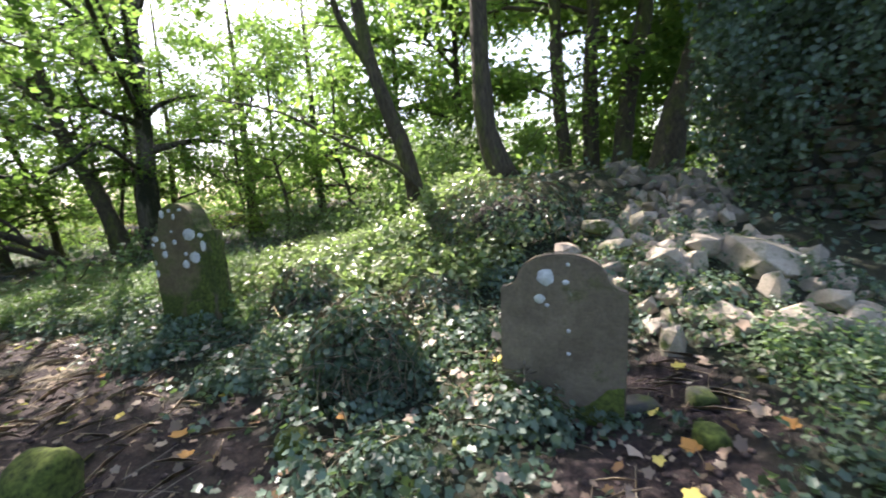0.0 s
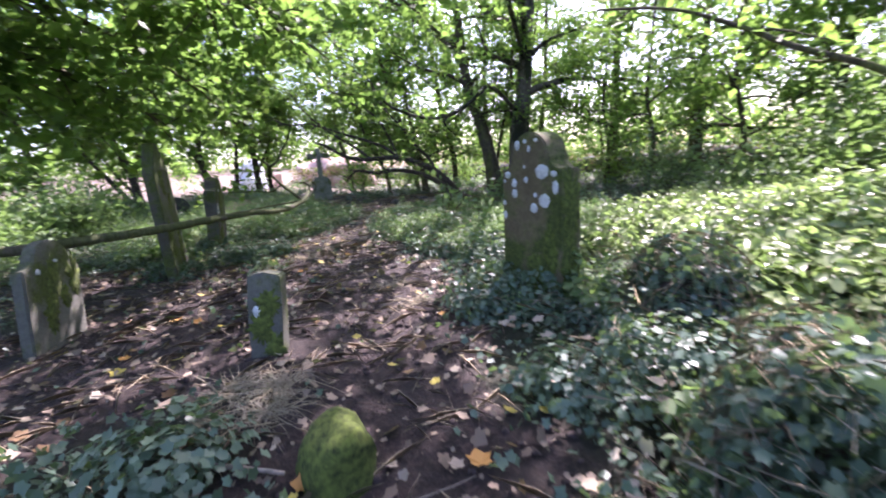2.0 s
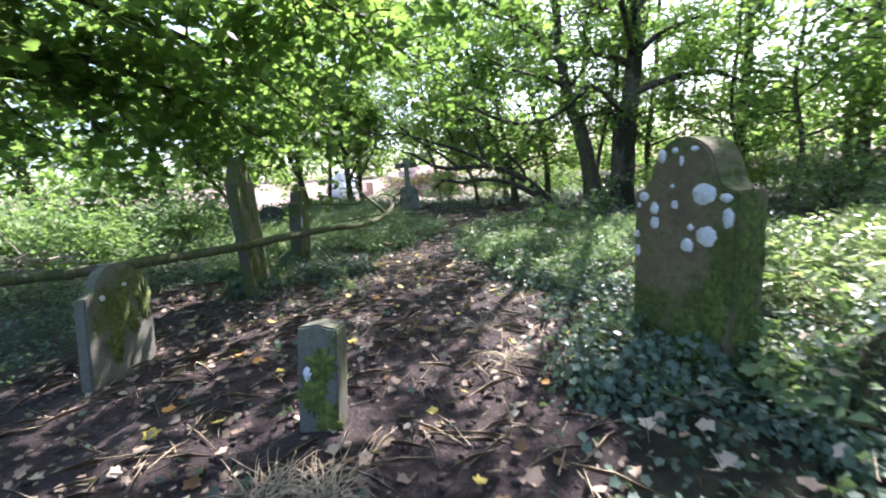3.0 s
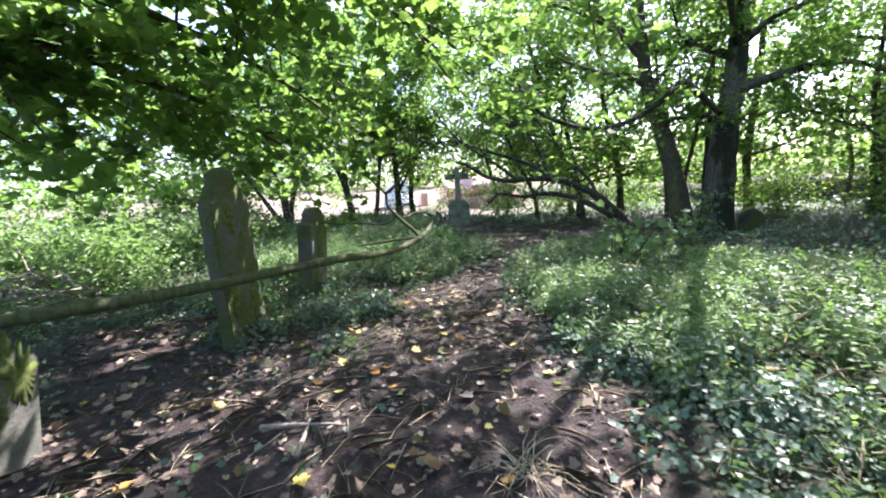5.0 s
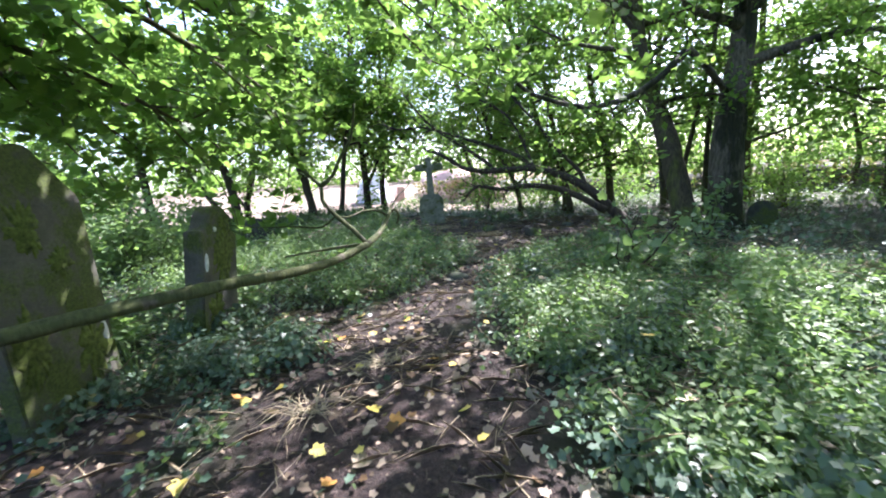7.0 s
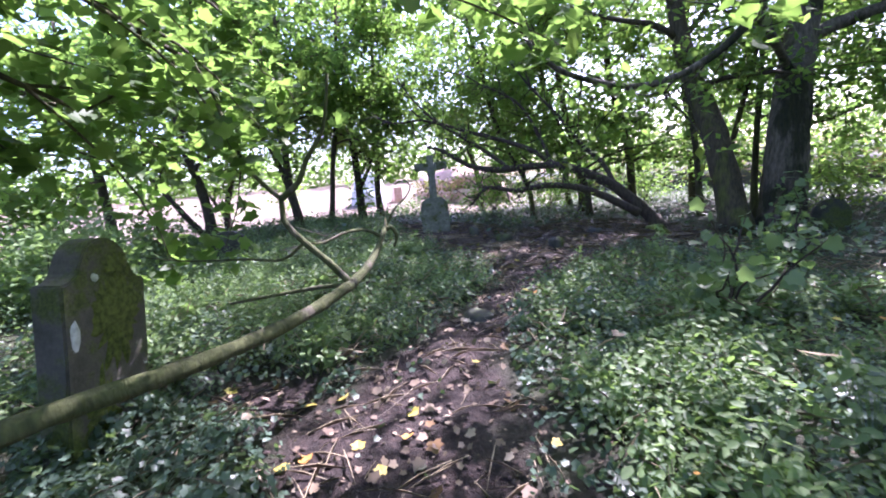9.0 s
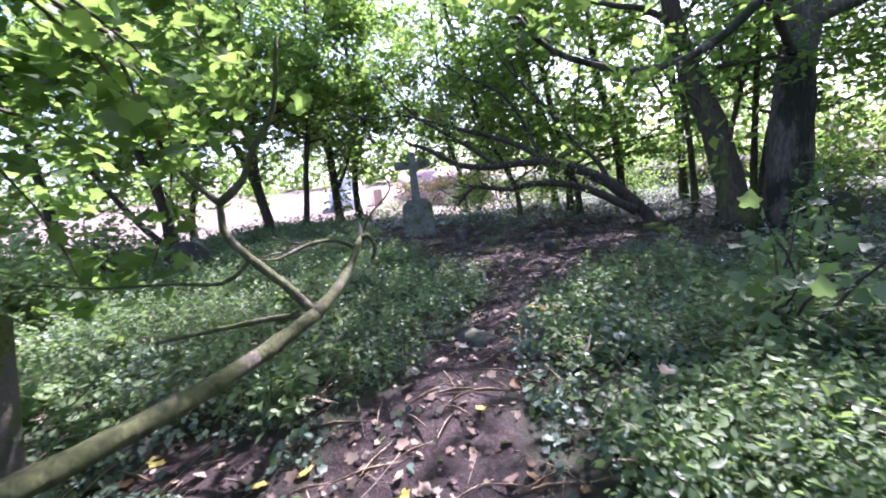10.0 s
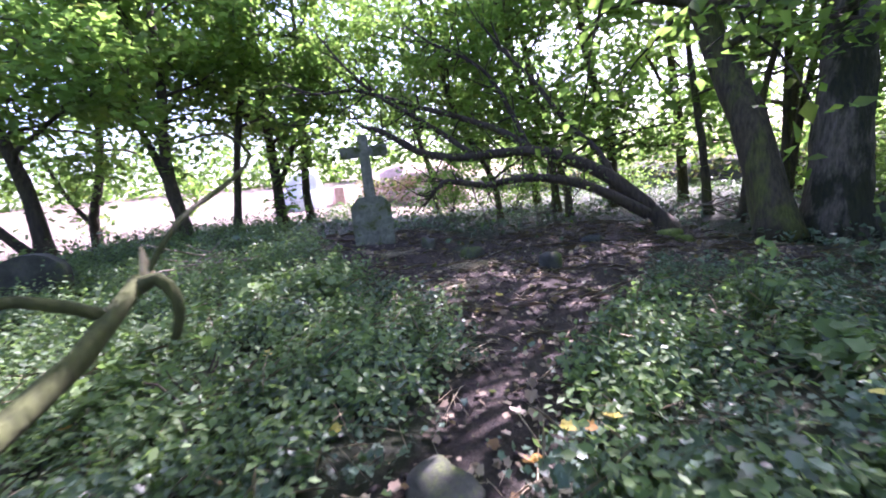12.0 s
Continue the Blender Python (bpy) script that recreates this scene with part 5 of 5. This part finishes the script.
# M_HERB shrubs: a lighter leaf colour picked to make them look sunlit.
for x, y, r, h, n, mat in ((-2.4, 12.5, 1.2, 1.3, 1200, M_HERB), (0.3, 9.6, 1.2, 2.6, 2600, M_HERB), (-1.2, 10.6, 1.2, 1.9, 1800, M_HERB), (-0.4, 12.2, 1.3, 2.6, 2200, M_HERB), (-4.6, 14.0, 1.3, 1.8, 1600, M_NETTLE), (-7.2, 17.2, 1.4, 2.2, 1800, M_FAR), (-13.0, 0.4, 1.2, 1.6, 2600, M_HERB),
                           (-15.0, 2.2, 1.2, 1.5, 2600, M_HERB), (-14.2, -1.0, 1.3, 1.9, 2600, M_HERB), (-16.4, -0.6, 1.5, 2.3, 2400, M_FAR), (-13.4, -2.4, 1.4, 2.2, 2200, M_FAR), (-19.5, 16.6, 1.2, 2.0, 1800, M_FAR), (-20.0, 14.2, 1.4, 2.6, 2000, M_FAR),
                           (-10.8, 18.8, 1.3, 1.8, 1600, M_FAR), (-17.0, 19.5, 1.5, 2.4, 1800, M_FAR), (2.2, 12.5, 1.9, 5.5, 5200, M_FAR),
                           (5.4, 11.8, 2.0, 6.0, 5600, M_FAR), (8.2, 10.2, 2.0, 6.0, 4000, M_FAR), (0.4, 14.5, 1.8, 4.5, 3000, M_FAR), (-1.6, 15.5, 1.5, 2.2, 1800, M_FAR), (-17.8, 3.0, 0.9, 1.4, 1400, M_HERB)):
    shrub(x, y, r, h, n, 0.12, "leafy green understorey shrub among the trees", mat)
for x, y, h in ((-7.95, 8.55, 1.15), (-9.2, 12.4, 1.5), (-8.6, 11.2, 0.8), (-11.4, 6.2, 0.5)):
    shrub(x, y, 0.35, h, int(110 * h), 0.10, "sycamore seedling with broad soft green leaves", M_NETTLE, "seedling", "lobed")


def ivy_stump(x, y, r, h, label, n=2600, sink=0.05):
    root = thing("tree_stump", on_ground(x, y, -sink), label, "stump")
    m = rock_bmesh(r * 0.62, r * 0.62, h * 0.6, x + 9, 3, 0.3)
    for v in m.verts:
        v.co.z += h * 0.1
    part("stump", m, M_DARKBARK, root, "", True)
    d = rng.normal(0, 1, (n, 3))
    d[:, 2] = np.abs(d[:, 2])
    d /= np.linalg.norm(d, axis=1)[:, None]
    p = d * (r, r, h) * rng.uniform(0.62, 1.12, (n, 1))
    leaves("ivy", p, d, 0.043, "ivy", M_IVY, root, "dark trailing ivy leaves", 0.9, 0.6)
    k = int(1000 * r)
    d = rng.normal(0, 1, (k, 3))
    d[:, 2] = np.abs(d[:, 2])
    d /= np.linalg.norm(d, axis=1)[:, None]
    tagged(leaves("dry_stem_tangle", d * (r * 1.08, r * 1.08, h * 1.05), d, 0.2, "needle", M_STRAW, root, "dry brown ivy stems", 0.25), kind="stuff")


ivy_stump(-0.72, 3.15, 0.46, 0.72, "ivy-smothered tree stump with dry stems", 4600)
ivy_stump(-1.62, 4.75, 0.46, 0.66, "ivy-covered stump beside a headstone", 3200)
ivy_stump(-0.9, 4.3, 0.45, 0.35, "ivy-covered hump with dry stems", 2600)
ivy_stump(1.0, 6.2, 1.1, 0.75, "ivy-covered hump on the mound", 7000, 0.4)
ivy_stump(0.1, 6.9, 0.6, 0.45, "ivy-covered hump at the foot of a tree", 3600, 0.2)
ivy_stump(-0.2, 4.6, 0.45, 0.40, "ivy-covered hump below the mound", 2600)


def ivy_collar(x, y, r, h, n):
    a, u = rng.uniform(0, 2 * math.pi, n), rng.random(n)
    lobe = 1 + 0.25 * np.sin(3 * a + 5 * x) + 0.2 * np.sin(7 * a + 3 * y)
    rr = r * (1 - 0.6 * u) * rng.uniform(0.55, 1.2, n) * lobe
    u = u * (0.7 + 0.3 * lobe)
    p = np.stack([x + rr * np.cos(a), y + rr * np.sin(a), height(x, y) + h * u], -1)
    ob = leaves("ivy_clump", p, np.stack([np.cos(a), np.sin(a), np.full(n, 0.6)], -1), 0.042, "ivy", M_IVY, None, "", 0.95, 0.6)
    tagged(ob, "dark ivy climbing the foot of a headstone", "ivy", kind="stuff")


for x, y, r, h, n in ((-2.92, 4.62, 0.8, 0.36, 2300), (-8.25, 2.72, 0.62, 0.2, 900), (-9.25, 3.66, 0.6, 0.35, 1800), (0.75, 2.66, 0.5, 0.12, 260)):
    ivy_collar(x, y, r, h, n)


def clump(name, label, category, n, r, h, size, shape, mat, dome):
    """A low clump of leaves about the origin: a dome of ivy, or herbs whose leaves fan out on stalks."""
    root = thing(name, (0, 0, -20), label, category, name.replace("_", " ") + "s")
    if dome:
        d = rng.normal(0, 1, (n, 3))
        d[:, 2] = np.abs(d[:, 2])
        d /= np.linalg.norm(d, axis=1)[:, None]
        p = d * (r, r, h) * rng.uniform(0.45, 1.15, (n, 1))
        up = d + (0, 0, 0.4)
    else:
        a, q = rng.uniform(0, 6.28, n), rng.random(n) ** 0.5
        p = np.stack([r * q * np.cos(a), r * q * np.sin(a), h * (1.1 - 0.6 * q ** 2) * rng.uniform(0.55, 1.1, n)], -1)
        up = np.stack([0.45 * q * np.cos(a), 0.45 * q * np.sin(a), np.full(n, 0.9)], -1)
        v, f = [], []
        for i in range(0, n, 3):
            tube(v, f, [(p[i, 0] * 0.25, p[i, 1] * 0.25, -0.05, 0.004), (p[i, 0] * 0.7, p[i, 1] * 0.7, p[i, 2] * 0.6, 0.003), (*p[i], 0.002)], 3, 0.0)
        tagged(mesh_object("stalk_tuft", v, f, mat, root), kind="stuff")
    tagged(leaves("foliage", p, up, size, shape, mat, root, "", 0.35, 0.45), kind="stuff")
    return root


def clumps():
    kinds = [clump("herb_clump", "light green broad-leaved herb in the ivy", "plant", 46, 0.24, 0.30, 0.085, "lobed", M_HERB, False),
             clump("herb_clump", "light green broad-leaved herb in the ivy", "plant", 90, 0.28, 0.26, 0.05, "leaflet", M_HERB, False),
             clump("herb_clump", "tall soft green herb standing above the ivy", "plant", 70, 0.20, 0.48, 0.065, "leaflet", M_HERB, False),
             clump("ivy_mound", "dense dark mound of small ivy leaves", "ivy", 420, 0.34, 0.26, 0.038, "ivy", M_IVY, True),
             clump("ivy_mound", "dense dark mound of small ivy leaves", "ivy", 300, 0.24, 0.20, 0.034, "ivy", M_IVY, True)]
    made = 0
    while made < 240:
        x, y = rng.uniform(-13.5, 2.4), rng.uniform(1.2, 10.8)
        d = float(near_walk(np.array(x), np.array(y)))
        if d < 0.75 or d > 4.0 or float(soil(x, y)) > 0.25:
            continue
        k = int(rng.choice(5, p=(0.2, 0.26, 0.18, 0.2, 0.16)))
        if (x > 0.8 and k < 3) or (k in (0, 2) and d < 1.35):
            continue
        s = rng.uniform(0.7, 1.25)
        ob = copy_thing(kinds[k], pose(x, y, height(x, y) + 0.02, rng.uniform(-8, 8), rng.uniform(-8, 8), rng.uniform(0, 360)) @ Matrix.Diagonal((s, s, s, 1)))
        made += 1
    for k in kinds:
        for c in list(k.children):
            bpy.data.objects.remove(c)
        bpy.data.objects.remove(k)


clumps()


def leaf_mesh(mat, curl):
    vs, fs = LEAF_SHAPES["lobed"]
    me = bpy.data.meshes.new("fallen_leaf")
    me.from_pydata([(x, y - 0.4, z + curl * (x * x + (y - 0.4) ** 2)) for x, y, z in vs], [], fs)
    me.materials.append(mat)
    return me


def fallen_leaves(n):
    kinds = [(leaf_mesh(M_YELLOW, 0.25), "yellow fallen sycamore leaf on the soil"), (leaf_mesh(M_YELLOW, -0.2), "yellow fallen sycamore leaf on the soil"), (leaf_mesh(M_PALE, 0.3), "pale brown fallen sycamore leaf"), (leaf_mesh(M_PALE, -0.25), "pale brown fallen sycamore leaf"), (leaf_mesh(M_ORANGE, 0.3), "orange fallen leaf lying face up")]
    made = 0
    while made < n:
        x, y = rng.uniform(-13, 2), rng.uniform(0.8, 12)
        d = float(near_walk(np.array(x), np.array(y)))
        s = float(soil(x, y))
        if d > 3.5 or rng.random() > 0.25 + 0.75 * s:
            continue
        me, label = kinds[int(rng.choice(5, p=(0.2, 0.14, 0.3, 0.24, 0.12)))]
        ob = new("fallen_leaf", me)
        k = rng.uniform(0.05, 0.105)
        z = height(x, y) + 0.03 + (0 if s > 0.5 else float(hump(x, y)) * 0.9)
        ob.matrix_basis = pose(x, y, z, rng.uniform(-22, 22), rng.uniform(-22, 22), rng.uniform(0, 360)) @ Matrix.Diagonal((k, k, k, 1))
        tagged(ob, label, "leaf", "fallen leaves")
        made += 1


fallen_leaves(240)


def stick(x, y, yaw, length, r, label, mat, dz=0.02):
    root = thing("stick", on_ground(x, y, dz), label, "stick", "fallen sticks", (rng.uniform(-2, 2), 0, yaw))
    l = branch_line((0, -length / 2, r), (0, 1, 0), length, r, r * 0.5, 0.0, 0.07, 7)
    l[:, 2] = r
    v, f = [], []
    tube(v, f, l, 6, 0.2, 8.0)
    mesh_object("wood", v, f, mat, root)


stick(-5.70, 3.12, -20, 0.55, 0.022, "thick grey broken stick on the soil", M_TWIG)
stick(-5.55, 3.12, 75, 0.5, 0.018, "thick grey broken stick on the soil", M_TWIG)
stick(-9.72, 5.55, 55, 0.35, 0.03, "dark rotten wood lying in soil", M_DARKBARK)
stick(-1.3, 2.9, 10, 0.45, 0.02, "broken stick standing in ivy", M_TWIG)
stick(-2.75, 1.75, -60, 0.6, 0.02, "grey stick on trodden soil", M_TWIG)
for _ in range(46):
    while True:
        x, y = rng.uniform(-13, -1), rng.uniform(1, 12)
        if float(soil(x, y)) > 0.7:
            break
    stick(x, y, rng.uniform(0, 360), rng.uniform(0.18, 0.5), rng.uniform(0.002, 0.0045), "thin dry twig lying on the soil", M_TWIG)


def brush_pile(x, y, r, h, n):
    root = thing("brush_pile", on_ground(x, y), "heap of pale dead branches among nettles", "brushwood")
    for _ in range(n):
        a = rng.uniform(0, 6.28)
        s = np.array((rng.normal(0, r * 0.35), rng.normal(0, r * 0.35), rng.uniform(0.05, h)))
        l = branch_line(s - (0.6 * math.cos(a), 0.6 * math.sin(a), 0), (math.cos(a), math.sin(a), rng.uniform(-0.1, 0.25)), rng.uniform(0.8, 1.6), rng.uniform(0.012, 0.03), 0.005, 0.0, 0.14, 7)
        l[:, 2] = np.maximum(l[:, 2], 0.02)
        v, f = [], []
        tube(v, f, l, 6, 0.1)
        mesh_object("branch", v, f, M_TWIG, root)


brush_pile(-11.6, -0.6, 1.1, 0.6, 46)
brush_pile(-15.6, 6.4, 0.8, 0.25, 18)
brush_pile(-12.6, 16.2, 1.0, 0.3, 18)


def soil_clods():
    n = 34000
    x, y = area_points(n, -14, 2, 0.3, 13)
    keep = rng.random(n) < soil(x, y) * (0.35 + 0.65 * patchy(x, y, 3.1, 0.2))
    x, y = x[keep], y[keep]
    n = len(x)
    base = np.array([(1, 0, 0), (0, 1, 0), (-1, 0, 0), (0, -1, 0), (0, 0, 1), (0, 0, -1)], float)
    size = 0.007 + 0.034 * rng.random(n) ** 2.5
    co = base[None] * rng.uniform(0.6, 1.3, (n, 6, 1)) + rng.normal(0, 0.15, (n, 6, 3))
    co = co * size[:, None, None] * (1, 1, 0.6) + np.stack([x, y, gz(x, y) + 0.15 * size], -1)[:, None]
    faces = np.array([(0, 1, 4), (1, 2, 4), (2, 3, 4), (3, 0, 4), (1, 0, 5), (2, 1, 5), (3, 2, 5), (0, 3, 5)])
    f = (np.arange(n)[:, None, None] * 6 + faces[None]).reshape(-1, 3)
    ob = mesh_object("soil_clods", co.reshape(-1, 3), f, M_CLOD)
    tagged(ob, "crumbs and clods of dark trodden soil", "soil", kind="stuff")


soil_clods()


# ---- beyond the trees ----
def earth_heap():
    root = thing("earth_heap", on_ground(-29.0, 17.4), "heap of reddish earth and broken brick in the sun", "heap")
    part("earth", rock_bmesh(3.4, 1.8, 1.25, 4.4, 4, 0.9), M_RED, root, "", True)
    for _ in range(24):
        a, u = rng.uniform(0, 6.28), rng.uniform(0.2, 1)
        rock_copy(M_RED, "brick", (2.6 * math.cos(a), 1.8 * math.sin(a), 0.1 + 0 * u), rng.uniform(0.15, 0.35), rng.uniform(0, 360, 3), root)
    p = np.stack([rng.uniform(-2.8, 2.8, 700), rng.uniform(-2.0, -0.6, 700), rng.uniform(0, 1.2, 700)], -1)
    leaves("bracken", p, np.tile((0, -0.5, 0.8), (700, 1)), 0.2, "oval", M_DRY, root, "brown withered bracken", 0.7)["kind"] = "stuff"


def sheeted_stack():
    root = thing("sheeted_stack", on_ground(-30.0, 12.2), "pile under a pale blue-white sheet in the sunlit field", "tarpaulin")
    part("sheet", rock_bmesh(0.9, 1.0, 1.5, 8.8, 4, 0.6), M_SHEET, root, "", True)
    m = bmesh.new()
    bmesh.ops.create_cube(m, size=1.0)
    for v in m.verts:
        v.co = Vector((v.co.x * 0.7 + 0.2, v.co.y * 0.5 + 1.55, v.co.z * 0.9 + 0.42))
    bmesh.ops.bevel(m, geom=m.edges[:], offset=0.04, segments=2, affect='EDGES')
    part("crate", m, M_RED, root, "brown wooden crate")


earth_heap()
sheeted_stack()
headstone(on_ground(-16.2, 4.5, -0.05), 75, profile(0.8, 0.8, 0.5, 0.3, "round"), 0.2, M_DARKSTONE, "dark round-topped headstone among nettles", (0, 4), seed=9.0)


def grass_tuft(x, y, n, r):
    """A tuft of dry grass: thin blades that arch over and lie on the soil."""
    root = thing("grass_tuft", on_ground(x, y), "dry straw-coloured grass tuft lying over bare soil", "grass", "dry grass tufts")
    v, f = [], []
    for _ in range(n):
        a, l = rng.uniform(0, 6.28), r * rng.uniform(0.5, 1.3)
        b0 = rng.normal(0, 0.05, 2)
        d = np.array((math.cos(a), math.sin(a)))
        turn = np.array((-d[1], d[0])) * rng.uniform(-0.3, 0.3)
        line = [(*(b0 + (d * u + turn * u * u) * l), 0.02 + l * 0.9 * u * (1 - u) * rng.uniform(0.3, 1.1), 0.0035 * (1.2 - u)) for u in (0.0, 0.3, 0.6, 0.85, 1.0)]
        tube(v, f, line, 3, 0.0)
    tagged(mesh_object("blade_tuft", v, f, M_STRAW, root), kind="stuff")


for x, y, n, r in ((-3.32, 2.22, 90, 0.34), (-3.05, 2.05, 70, 0.3), (-3.5, 2.0, 60, 0.32), (-3.9, 3.9, 40, 0.3), (-4.6, 4.2, 40, 0.34), (-7.0, 4.3, 45, 0.36), (-7.5, 5.0, 35, 0.34), (-10.9, 7.9, 40, 0.3), (-12.3, 8.9, 50, 0.36), (-13.0, 9.6, 50, 0.4), (-14.2, 9.0, 45, 0.36)):
    grass_tuft(x, y, n, r)
